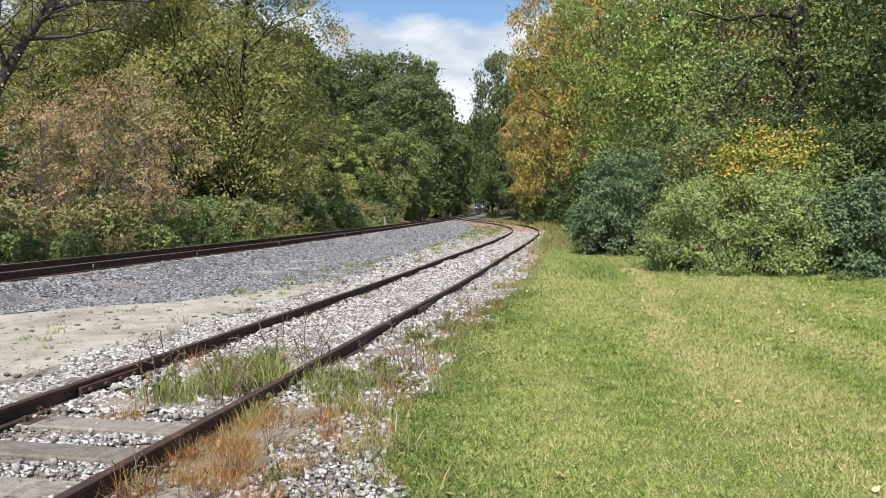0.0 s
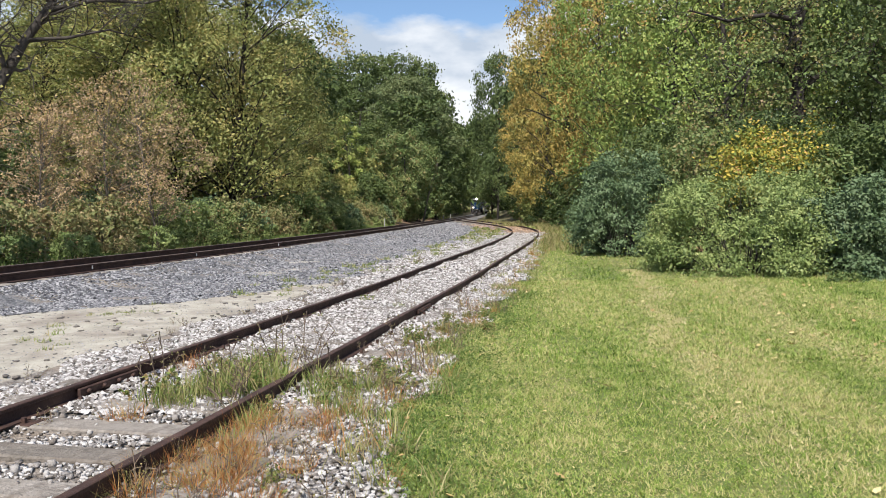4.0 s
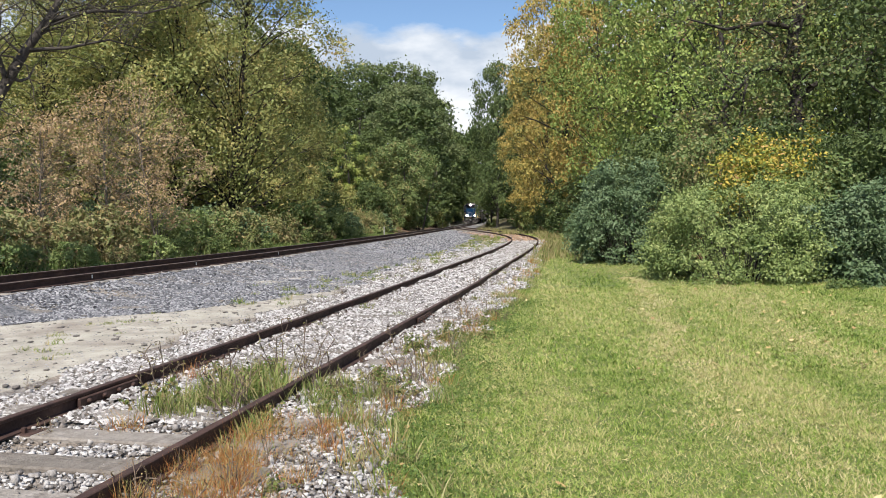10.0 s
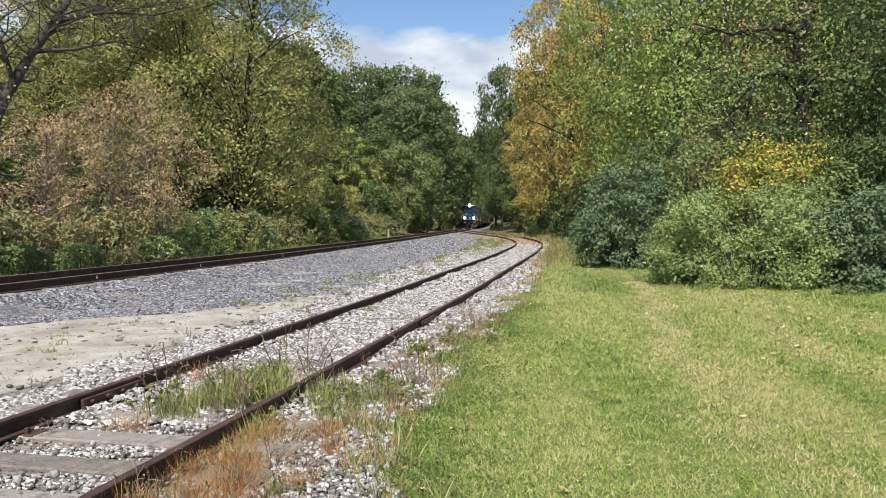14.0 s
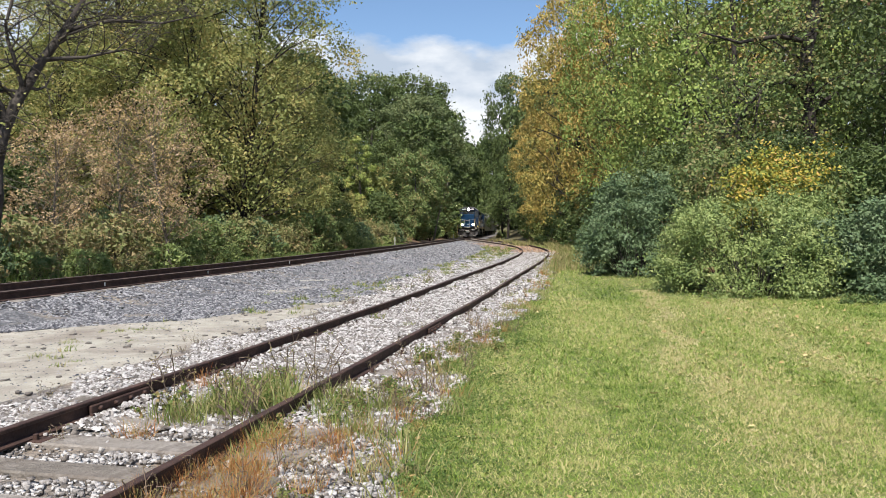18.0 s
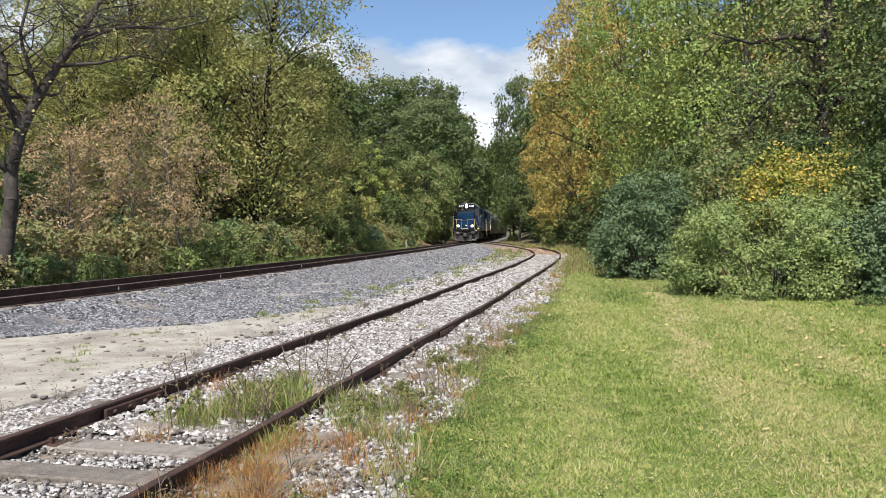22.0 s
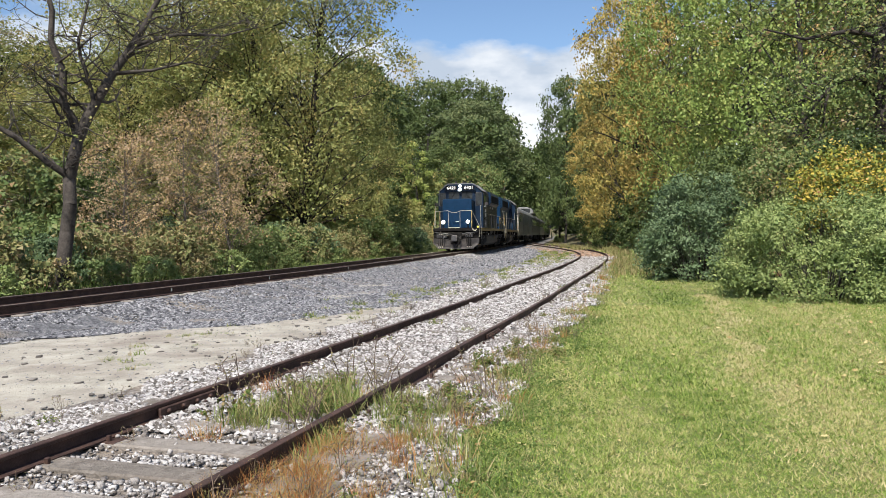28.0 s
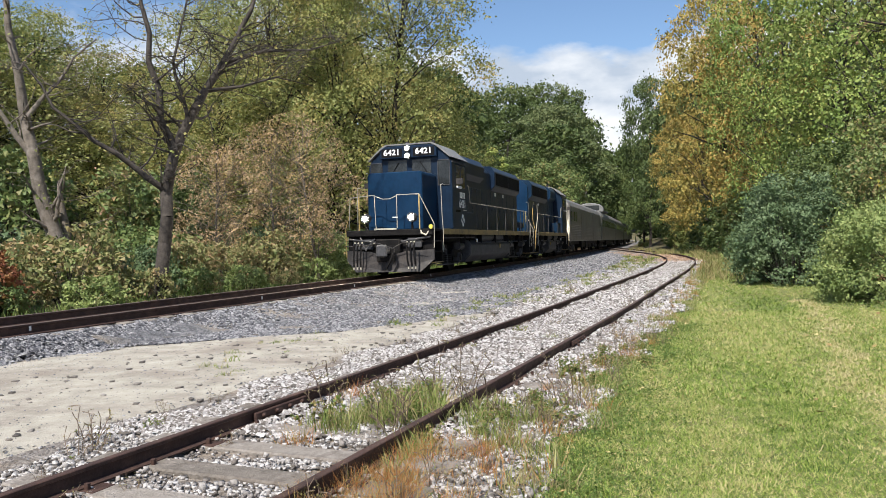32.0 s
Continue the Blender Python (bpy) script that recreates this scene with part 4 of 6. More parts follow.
        for x in ((7.0, 4.6, -3.6, -6.2) if number else (4.6, 2.5, -2.5, -4.6)):
            part("brake_cylinder", cyl(B(), (x - 0.28, s * 1.24, 0.9), (x + 0.28, s * 1.24, 0.9), 0.13, 12), M["tank"], top, "grey brake cylinder")
            part("sanding_hose", pipe(B(), [(x, s * 1.3, 1.3), (x + 0.08, s * 1.32, 0.85), (x - 0.12, s * 1.24, 0.4)], 0.025), M["plow"], top)
    truck(top, 5.75 if number else 3.55)
    truck(top, -4.9 if number else -3.5)
    return top


def coach(label, skin, dome=False, baggage=False, fine=True):
    """A passenger car: fluted sides, rounded roof, windows, doors, diaphragms and trucks."""
    top = tagged(new("coach"), label, "railway coach")
    side = [(1.45, 0.95), (1.52, 1.0)]
    if skin == "steel_skin":
        for k in range(9):
            z = 1.1 + k * 0.125
            side += [(1.52, z), (1.545, z + 0.03), (1.545, z + 0.08), (1.52, z + 0.11)]
    side += [(1.525, 2.3), (1.525, 3.2), (1.50, 3.45)]
    roof = [(1.52, 3.44), (1.36, 3.78), (1.05, 4.0), (0.6, 4.13), (0.0, 4.18)]
    part("body", prism(B(), side + [(-y, z) for y, z in side[::-1]], -12.6, 12.6), M[skin], top, "fluted metal side" if skin == "steel_skin" else "side darkened for tree shade")
    # roofs of the rear coaches go black for the same tree shade
    part("roof", prism(B(), roof + [(-y, z) for y, z in roof[-2::-1]], -12.6, 12.6), M["roof_grey"] if skin == "steel_skin" else M["grime"], top, "rounded roof")
    part("underframe", box(B(), -11.5, 11.5, -1.2, 1.2, 0.7, 0.98, 0.02), M["grime"], top)
    for e in (1, -1):
        d = part("diaphragm", box(B(), e * 12.6, e * 12.9, -0.55, 0.55, 1.2, 3.4, 0.03), M["grime"], top, "black folding gangway")
        part("end_door", box(B(), e * 12.9, e * 12.915, -0.35, 0.35, 1.3, 3.2), M["tank"], d)
        for s in (-1, 1):
            part("corner_post", box(B(), e * 12.5, e * 12.64, s * 1.40, s * 1.545, 1.0, 3.45, 0.02), M["steel_skin"], top, "bright corner post")
            v = part("side_door", box(B(), e * 11.3, e * 12.1, s * 1.525, s * 1.55, 1.05, 3.3, 0.01), M[skin], top)
            part("door_window", box(B(), e * 11.5, e * 11.9, s * 1.55, s * 1.556, 2.35, 3.1, 0.002), M["pane"], v)
            part("step", box(B(), e * 11.3, e * 12.1, s * 1.1, s * 1.5, 0.45, 0.5), M["grime"], top)
    for s in (-1, 1):
        if baggage:
            for x in (-6.5, 3.0):
                part("baggage_door", box(B(), x, x + 2.4, s * 1.53, s * 1.56, 1.05, 3.3, 0.01), M[skin], top, "wide sliding baggage door")
            for x in (8.4, 9.4):
                part("window", box(B(), x, x + 0.6, s * 1.527, s * 1.535, 2.4, 3.1, 0.002), M["pane"], top, "dark window")
        else:
            for k in range(11):
                x = -10.4 + k * 1.9
                part("window", box(B(), x, x + 1.35, s * 1.527, s * 1.535, 2.38, 3.08, 0.002), M["pane"], top, "dark wide window")
        for x, w in ((-3.5, 2.4), (-0.5, 1.6), (2.0, 2.2)):
            part("equipment_box", box(B(), x, x + w, s * 0.9, s * 1.4, 0.42, 0.95, 0.03), M["grime"], top)
    if dome:
        arc = [(1.45, 4.0), (1.42, 4.45), (1.15, 4.8), (0.6, 4.98), (0, 5.02), (-0.6, 4.98), (-1.15, 4.8), (-1.42, 4.45), (-1.45, 4.0)]
        dm = part("dome", prism(B(), arc, 1.0, 8.0, "x", 0.08), M["roof_grey"], top, "raised observation dome")
        for k in range(6):
            for s in (-1, 1):
                part("dome_window", prism(B(), [(s * 1.44, 4.2), (s * 1.455, 4.45), (s * 1.18, 4.82), (s * 0.75, 4.955), (s * 0.73, 4.93), (s * 1.14, 4.79), (s * 1.41, 4.44)], 1.25 + k * 1.12, 2.2 + k * 1.12), M["pane"], dm, "curved dome window")
        part("dome_front", box(B(), 8.0, 8.02, -1.0, 1.0, 4.2, 4.75, 0.01), M["pane"], dm)
    if fine:
        truck(top, 9.2, 2.5, heavy=False)
        truck(top, -9.2, 2.5, heavy=False)
    return top


train = [
    (locomotive("dark blue diesel locomotive with lit headlights on the track", "6421"), 18.0, 0),
    (locomotive("second blue diesel locomotive running cab last", ""), 13.2, 180),
    (coach("stainless steel baggage car behind the locomotives", "steel_skin", baggage=True), 25.9, 0),
    (coach("stainless steel dome car with raised glass roof", "steel_skin", dome=True), 25.9, 0),
    (coach("stainless steel passenger coach with dark windows", "steel_skin"), 25.9, 0),
    (coach("passenger coach coloured dark green for tree shade, with dark windows", "shaded_green_skin", fine=False), 25.9, 0),
    (coach("passenger coach near the train's end, coloured dark green for tree shade", "shaded_green_skin", fine=False), 25.9, 0),
]
for wagon, _, _ in train[5:]:
    for tx in (9.2, -9.2):
        truck(wagon, tx, 2.5)

# white paint ticks on the near rail of the main line
tick = box_mesh("paint_mark", 0.012, 0.035, 0.09, M["white_paint"], 0.002)
for y in (9.7, 15.4, 19.6, 25.3, 34.0):
    x = float(main_x(y)) + 0.7525 + 0.041
    child("paint_mark", tick, main_track, "white paint mark on the rail").matrix_basis = pose(x, y, float(head_main(y)) - 0.06, 0, 0, -math.degrees(math.atan(float(main_x(y + 0.1) - main_x(y - 0.1)) / 0.2)))


# ---- plants ----
def leaves(rg, centres, spread, count, size, mat, up=0.35, name="crown", squash=0.8, shape=0.45, kite=True):
    """A crown: kite-shaped or three-cornered leaves scattered in clumps round the given centres."""
    C = np.asarray(centres, float)
    k = rg.integers(0, len(C), count)
    g = rg.normal(size=(count, 3))
    g = g / np.linalg.norm(g, axis=1, keepdims=True) * (0.25 + 1.25 * rg.random((count, 1)) ** 0.6) * np.array([1, 1, squash]) + rg.normal(size=(count, 3)) * 0.25
    P = C[k] + g * np.asarray(spread)[k if np.ndim(spread) else slice(None)].reshape(-1, 1) if np.ndim(spread) else C[k] + g * spread
    d = rg.normal(size=(count, 3))
    d /= np.linalg.norm(d, axis=1, keepdims=True)
    nrm = rg.normal(size=(count, 3)) * 0.55 + g * 0.9 + np.array([0, 0, up * 2.0])
    w = np.cross(d, nrm)
    w /= np.linalg.norm(w, axis=1, keepdims=True) + 1e-9
    s = (size * rg.uniform(0.6, 1.35, count))[:, None]
    if not kite:
        s = s * 1.22
        V = np.stack([P - d * s * 0.45 + w * s * 0.38, P - d * s * 0.3 - w * s * 0.45, P + d * s * 0.6], 1).reshape(-1, 3)
        return mesh_of(name, V, np.arange(count * 3).reshape(-1, 3), mat)
    V = np.stack([P - d * s * 0.5, P + w * s * shape + d * s * 0.05, P + d * s * 0.55, P - w * s * shape + d * s * 0.05], 1).reshape(-1, 3)
    F = np.arange(count * 4).reshape(-1, 4)
    return mesh_of(name, V, F, mat)


def tubes(segments, sides, mat, name="trunk"):
    """Tapered tubes (p0, p1, r0, r1) in one mesh."""
    V, F = [], []
    for p0, p1, r0, r1 in segments:
        d = (Vector(p1) - Vector(p0)).normalized()
        a = d.orthogonal().normalized()
        b = d.cross(a)
        n = sides if r0 > 0.06 else 5 if r0 > 0.03 else 3
        base = len(V)
        for c, r in ((Vector(p0), r0), (Vector(p1) + d * r1 * 0.3, r1)):
            for k in range(n):
                q = 2 * math.pi * k / n
                V.append(c + (a * math.cos(q) + b * math.sin(q)) * r)
        for k in range(n):
            F.append((base + k, base + (k + 1) % n, base + n + (k + 1) % n, base + n + k))
    return mesh_of(name, V, F, mat, smooth=True)


def limb(r, p, d, length, radius, segs, bend, out, rise=0.15):
    """One wavering limb; returns the points along it."""
    pts, p, d = [(Vector(p), radius)], Vector(p), Vector(d).normalized()
    for i in range(segs):
        d = (d + Vector((r.gauss(0, bend), r.gauss(0, bend), r.gauss(0, bend) + rise * 0.2))).normalized()
        q = p + d * (length / segs)
        r1 = radius * (1 - 0.8 * (i + 1) / segs)
        out.append((p.copy(), q.copy(), pts[-1][1], max(r1, 0.004)))
        pts.append((q.copy(), max(r1, 0.004)))
        p = q
    return pts


def lobed(rg, centres, radii, axis, count, size, mat, name="crown", kite=False, flat=0.75, spray=0.14, up=0.35, shape=0.4):
    """Foliage: leaves over the outer faces of rounded lobes, with thin sprays that stick out of them."""
    C, R = np.asarray(centres, float), np.asarray(radii, float)
    out = C - np.asarray(axis, float)
    out /= np.linalg.norm(out, axis=1, keepdims=True) + 1e-6
    k = rg.choice(len(C), count, p=R**2 / np.sum(R**2))
    g = rg.normal(size=(count, 3))
    g = g / np.linalg.norm(g, axis=1, keepdims=True) + out[k] * 0.45 + np.array([0, 0, 0.25])
    g /= np.linalg.norm(g, axis=1, keepdims=True) + 1e-6
    far = 0.45 + 0.6 * rg.random(count) ** 0.55
    twigs = rg.normal(size=(len(C), 7, 3)) + out[:, None, :] * 0.9
    twigs /= np.linalg.norm(twigs, axis=2, keepdims=True)
    on = rg.random(count) < spray
    g = np.where(on[:, None], twigs[k, rg.integers(0, 7, count)] + rg.normal(size=(count, 3)) * 0.07, g)
    far = np.where(on, rg.uniform(0.8, 1.75, count), far)
    P = C[k] + g * (far * R[k])[:, None] * np.array([1, 1, flat]) + rg.normal(size=(count, 3)) * (R[k] * 0.07)[:, None]
    d = rg.normal(size=(count, 3)) + np.array([0, 0, -0.35])
    d /= np.linalg.norm(d, axis=1, keepdims=True)
    nrm = rg.normal(size=(count, 3)) * 0.5 + g * 0.9 + np.array([0, 0, up * 2])
    w = np.cross(d, nrm)
    w /= np.linalg.norm(w, axis=1, keepdims=True) + 1e-9
    s = (size * rg.uniform(0.6, 1.35, count))[:, None]
    if not kite:
        V = np.stack([P - d * s * 0.5 + w * s * 0.42, P - d * s * 0.35 - w * s * 0.5, P + d * s * 0.72], 1).reshape(-1, 3)
        return mesh_of(name, V, np.arange(count * 3).reshape(-1, 3), mat)
    V = np.stack([P - d * s * 0.5, P + w * s * shape + d * s * 0.05, P + d * s * 0.55, P - w * s * shape + d * s * 0.05], 1).reshape(-1, 3)
    return mesh_of(name, V, np.arange(count * 4).reshape(-1, 4), mat)


def tree(label, seed, height, width, base, mat, count, size, bark="bark", lean=0.0, lobes=44, radius=None, name="tree", lobe=0.15, spray=0.14, flat=0.75, kite=False, twigs=1, belly=0.42):
    """A tapered trunk whose limbs each carry a lobe of leaves. base: height at which the crown begins; belly: where it is widest."""
    r, rg = random.Random(seed), np.random.default_rng(seed)
    top = tagged(new(name), label, "tree")
    segs, C, R, A = [], [], [], []
    radius = radius or height * 0.014
    stem = limb(r, (0, 0, -0.3), (lean, r.uniform(-0.05, 0.05), 1), height * 0.88, radius, 9, 0.05, segs, 0.4)
    for i in range(lobes):
        q = (i + r.random()) / lobes
        z = base + (height - base) * (0.04 + 0.92 * q)
        k = min(8, int(max(0.0, z + 0.3) / (height * 0.88) * 9))
        axis = stem[k][0].lerp(stem[k + 1][0], r.random())
        bulge = max(0.06, 1 - abs((q - belly) / (1 - belly if q > belly else belly * 1.25)) ** 2.2)
        rad = width * 0.5 * math.sqrt(bulge) * (r.uniform(0.62, 0.95) if i % 4 else r.uniform(0.15, 0.5))
        a = i * 2.39996 + r.uniform(-0.5, 0.5)
        lr = width * lobe * r.uniform(0.7, 1.3)
        c = Vector((axis.x + math.cos(a) * rad, axis.y + math.sin(a) * rad, min(z, height - lr * 0.5)))
        start = stem[max(1, k - 2)][0].lerp(stem[k][0], r.random())
        mid = start.lerp(c, 0.55) + Vector((r.gauss(0, 0.05), r.gauss(0, 0.05), 0.06)) * rad
        w = max(0.012, stem[k][1] * r.uniform(0.22, 0.45))
        segs += [(start, mid, w, w * 0.7), (mid, c, w * 0.7, 0.012)]
        for _ in range(twigs):
            limb(r, mid.lerp(c, r.random()), (math.cos(a + r.gauss(0, 0.8)), math.sin(a + r.gauss(0, 0.8)), r.uniform(-0.1, 0.9)), lr * r.uniform(1.0, 1.8), w * 0.4, 3, 0.2, segs)
        C.append(tuple(c)), R.append(lr), A.append((axis.x, axis.y, c.z - lr * 0.6))
    child("trunk", tubes(segs, 8, M[bark]), top, "bark-covered trunk with spreading limbs")
    child("crown", lobed(rg, C, R, A, count, size, mat, kite=kite, spray=spray, flat=flat), top, "uneven lobed crown of many leaves")
    return top


def shrub(label, seed, height, width, mat, count, size, clumps=40, name="bush", bark="bark", hollow=0.35, kite=False, lobe=0.15, spray=0.16, foot=0.12):
    """A many-stemmed bush: stems from the ground that end in leafy lobes over an uneven dome."""
    r, rg = random.Random(seed), np.random.default_rng(seed)
    top = tagged(new(name), label, "bush")
    segs, C, R, A = [], [], [], []
    for i in range(clumps):
        a, e = i * 2.39996 + r.uniform(-0.4, 0.4), (i + r.random()) / clumps
        lr = (width * 0.6 + height * 0.4) * lobe * r.uniform(0.6, 1.25)
        h = (foot + (0.97 - foot) * e) * height * r.uniform(0.88, 1.04) - lr * 0.55
        h = max(h, lr * 0.35)
        rad = max(0.02, width * 0.5 * math.sqrt(max(0.05, 1 - max(0, (h / height - 0.28) / 0.72) ** 2)) * r.uniform(hollow + 0.42, 1.0) - lr * 0.5)
        tip = Vector((math.cos(a) * rad, math.sin(a) * rad, h))
        base = Vector((math.cos(a) * rad * 0.25, math.sin(a) * rad * 0.25, -0.15))
        mid = base.lerp(tip, 0.5) + Vector((r.gauss(0, 0.06), r.gauss(0, 0.06), 0.08 * height))
        w = 0.006 + 0.003 * height
        segs += [(base, mid, w, w * 0.7), (mid, tip, w * 0.7, 0.004)]
        C.append(tuple(tip)), R.append(lr), A.append((0, 0, h - lr * 0.8))
    child("stem", tubes(segs, 5, M[bark]), top, "thin brown stems")
    child("foliage", lobed(rg, C, R, A, count, size, mat, name="foliage", kite=kite, spray=spray), top, "dense small leaves")
    return top


def put(ob, x, y, turn=0.0, scale=1.0, dz=0.0, tall=1.0):
    return copy_thing(ob, Matrix.LocRotScale((x, y, float(ground_z(x, y)) + dz), Euler((0, 0, turn)), (scale / ob.scale.x, scale / ob.scale.y, scale * tall / ob.scale.z)))


def stand(ob, x, y, turn=0.0, scale=1.0, tall=1.0, dz=0.0):
    ob.matrix_basis = Matrix.LocRotScale((x, y, float(ground_z(x, y)) + dz), Euler((0, 0, turn)), (scale, scale, scale * tall))
    return ob


def bearing(u, d):
    """A place d metres ahead, on the bearing u."""
    return (u - 784) / 1335 * d, d


OLIVE = "tall tree with olive and yellowing leaves beside the railway"
DEEP = "tall dense dark green tree on the wooded hill"
FRESH = "broad tree with fresh green leaves beside the lawn"
GOLD = "tall tree with golden brown autumn leaves"
kinds = {
    "olive": [tree(OLIVE, 11 + i, 15, 8.5, 0.8, M["olive"], 38000, 0.1, lobes=95, lobe=0.125, spray=0.22) for i in range(4)],
    "deep": [tree(DEEP, 21 + i, 20, 12, 2.0, M["deep"], 17000, 0.27, lobes=50, lobe=0.13, spray=0.08, flat=0.7) for i in range(3)],
    "cedar": [tree("broad dark tree with flat rounded boughs on the hill", 29, 20, 14, 3.0, M["bough"], 26000, 0.24, lobes=46, lobe=0.14, spray=0.05, flat=0.5)],
    "back": [tree("dark green tree deep in the woods", 26 + i, 20, 12, 1.5, M["deep"], 4200, 0.5, lobes=30, lobe=0.16, twigs=0) for i in range(2)],
    "fresh": [tree(FRESH, 31 + i, 14, 9, 1.6, M["fresh"], 25000, 0.118, lobes=62, lobe=0.125, spray=0.25, kite=True) for i in range(3)],
    # built like the fresh trees; the shade there is put into darker leaves
    "dusk": [tree("tall green tree behind the lawn's bushes, leaves darkened for shade", 37, 14, 9, 1.6, M["deep"], 30000, 0.115, lobes=62, lobe=0.125, spray=0.25)],
    "gold": [tree(GOLD, 41 + i, 16, 8, 1.5, M["gold"], 16000, 0.155, lobes=56, lobe=0.125, spray=0.25) for i in range(2)],
}
rows_of_trees = [
    # kind, bearing, distance, height, width
    ("back", -640, 36, 12, 10), ("olive", -470, 38, 13, 10), ("olive", -330, 40, 16.5, 10), ("olive", -200, 43, 14.5, 9), ("olive", -40, 42, 10.5, 9), ("olive", 70, 44, 12.5, 9), ("olive", 175, 45, 20, 11), ("olive", 300, 47, 22, 11.5), ("olive", 410, 47, 21, 11.5),
    ("back", -560, 52, 16, 12), ("olive", -250, 55, 15, 12), ("olive", 110, 58, 21, 12), ("olive", 250, 62, 24, 12), ("olive", 380, 64, 25, 13), ("olive", 482, 66, 16, 9), ("back", -760, 30, 10, 9),
    ("deep", 540, 105, 25, 15), ("deep", 590, 120, 26.5, 16), ("deep", 650, 150, 32, 17), ("deep", 705, 160, 34, 17), ("deep", 762, 165, 33, 15), ("deep", 803, 160, 24, 11), ("cedar", 728, 128, 24, 17), ("back", 795, 130, 14, 9), ("deep", 600, 92, 13, 10), ("deep", 655, 104, 14, 10), ("back", 770, 112, 13, 8),
    ("back", 470, 95, 24, 14), ("back", 400, 100, 26, 15), ("back", 300, 85, 26, 15), ("back", 180, 85, 26, 15), ("back", 50, 80, 20, 15), ("back", -100, 78, 18, 15), ("back", -300, 74, 18, 15), ("back", -450, 66, 15, 13),
    ("deep", 882, 112, 24.5, 8.5), ("deep", 872, 128, 17, 7.5), ("deep", 925, 98, 20, 8), ("back", 930, 120, 22, 10), ("back", 965, 100, 20, 10), ("back", 900, 190, 20, 12), ("back", 905, 240, 22, 14),
    ("gold", 968, 74, 20, 7), ("gold", 1015, 60, 20.5, 8.5), ("gold", 950, 84, 14.5, 6.5), ("gold", 1080, 52, 20, 8), ("gold", 1340, 48, 19, 9),
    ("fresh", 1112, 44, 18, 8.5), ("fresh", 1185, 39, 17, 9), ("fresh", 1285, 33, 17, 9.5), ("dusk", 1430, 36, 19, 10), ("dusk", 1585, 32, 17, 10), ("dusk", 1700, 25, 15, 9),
    ("back", 1080, 75, 22, 12), ("back", 1200, 70, 22, 12), ("back", 1320, 64, 22, 12), ("back", 1450, 58, 22, 12), ("back", 1600, 52, 22, 12), ("back", 1760, 46, 22, 12),
]
r = random.Random(3)
used = set()
HEIGHTS = {"olive": (15, 8.5), "deep": (20, 12), "cedar": (20, 14), "back": (20, 12), "fresh": (14, 9), "dusk": (14, 9), "gold": (16, 8)}
for kind, u, d, h, w in rows_of_trees:
    x, y = bearing(u, d)
    h0, w0 = HEIGHTS[kind]
    i = r.randrange(len(kinds[kind]))
    src, s = kinds[kind][i], w / w0
    if d > 95:   # keep the railway's cutting open
        gap = w * 0.25 + 3.1
        x = max(x, float(main_x(y)) + gap) if x > main_x(y) else min(x, float(main_x(y)) - gap)
    tall = max(0.55, (h - float(ground_z(x, y))) / h0) / s
    fn = put if (kind, i) in used else stand
    used.add((kind, i))
    fn(src, x, y, turn=r.uniform(0, 6.28), scale=s, tall=tall)
# trees that close in on the cutting
for k in range(14):
    for side in (-1, 1):
        yy = 120 + k * 18 + r.uniform(-3, 3)
        i = r.randrange(2)
        fn = put if ("back", i) in used else stand
        used.add(("back", i))
        fn(kinds["back"][i], float(main_x(yy)) + side * (8.6 if side < 0 else 12) + r.uniform(-1.0, 1.0), yy, turn=r.uniform(0, 6), scale=r.uniform(0.85, 1.05), tall=r.uniform(0.75, 0.95))
for k, v in kinds.items():
    for i, ob in enumerate(v):
        if (k, i) not in used:
            x, y = bearing(-500 + 90 * i, 60 + 9 * i)
            stand(ob, x, y)


def far_woods(name, label, spots, mat, count, size, seed):
    """A distant wooded ridge: crowns as lobes of leaf clumps, far too many to tell apart."""
    g = np.random.default_rng(seed)
    C, R = [], []
    for x, y, h, w in spots:
        for _ in range(28):
            a, e = g.uniform(0, 6.28), g.random()
            C.append((x + math.cos(a) * w * 0.42 * math.sqrt(1 - e * e * 0.8), y + math.sin(a) * w * 0.3, float(ground_z(x, y)) * 0 + h * (0.15 + 0.8 * e)))
            R.append(w * 0.15)
    return tagged(new(name, leaves(g, C, np.array(R), count, size, mat, name=name, kite=False)), label, "woods", kind="stuff")


ridge = [(((u - 784) / 1335) * d, d, 1.45 + (371 - top_) / 1335 * d, 16) for u, top_, d in [(470, 100, 150), (520, 105, 150), (565, 112, 155), (605, 115, 160), (645, 120, 160), (685, 122, 165), (725, 128, 165), (755, 150, 170), (775, 190, 175), (785, 225, 180)]]
end_ = [(((u - 784) / 1335) * d, d, 1.45 + (371 - top_) / 1335 * d, 22) for u, top_, d in [(800, 235, 480), (825, 220, 490), (850, 212, 495), (870, 210, 490), (890, 195, 480), (945, 150, 200), (965, 130, 190), (990, 110, 170), (1030, 100, 150)]]
far_woods("far_woods", "dense dark green woods on the far ridge", ridge, M["deep"], 26000, 0.7, 77)
far_woods("far_woods", "dark woods closing the far end of the cutting", end_, M["deep"], 24000, 2.2, 78)

shade_ = [(((u - 784) / 1335) * d, d, 1.45 + (371 - 215) / 1335 * d, 12) for u, d in zip(range(-760, 500, 42), [66, 72, 78] * 10)]
far_woods("far_woods", "dense woods behind the trees along the track", shade_, M["olive"], 16000, 0.55, 79)

# bushes beside the lawn
stand(shrub("rounded bush of small yellow-green leaves at the lawn's edge", 51, 2.5, 3.9, M["bush"], 46000, 0.048, 70, lobe=0.135, spray=0.26), 6.65, 16.7)
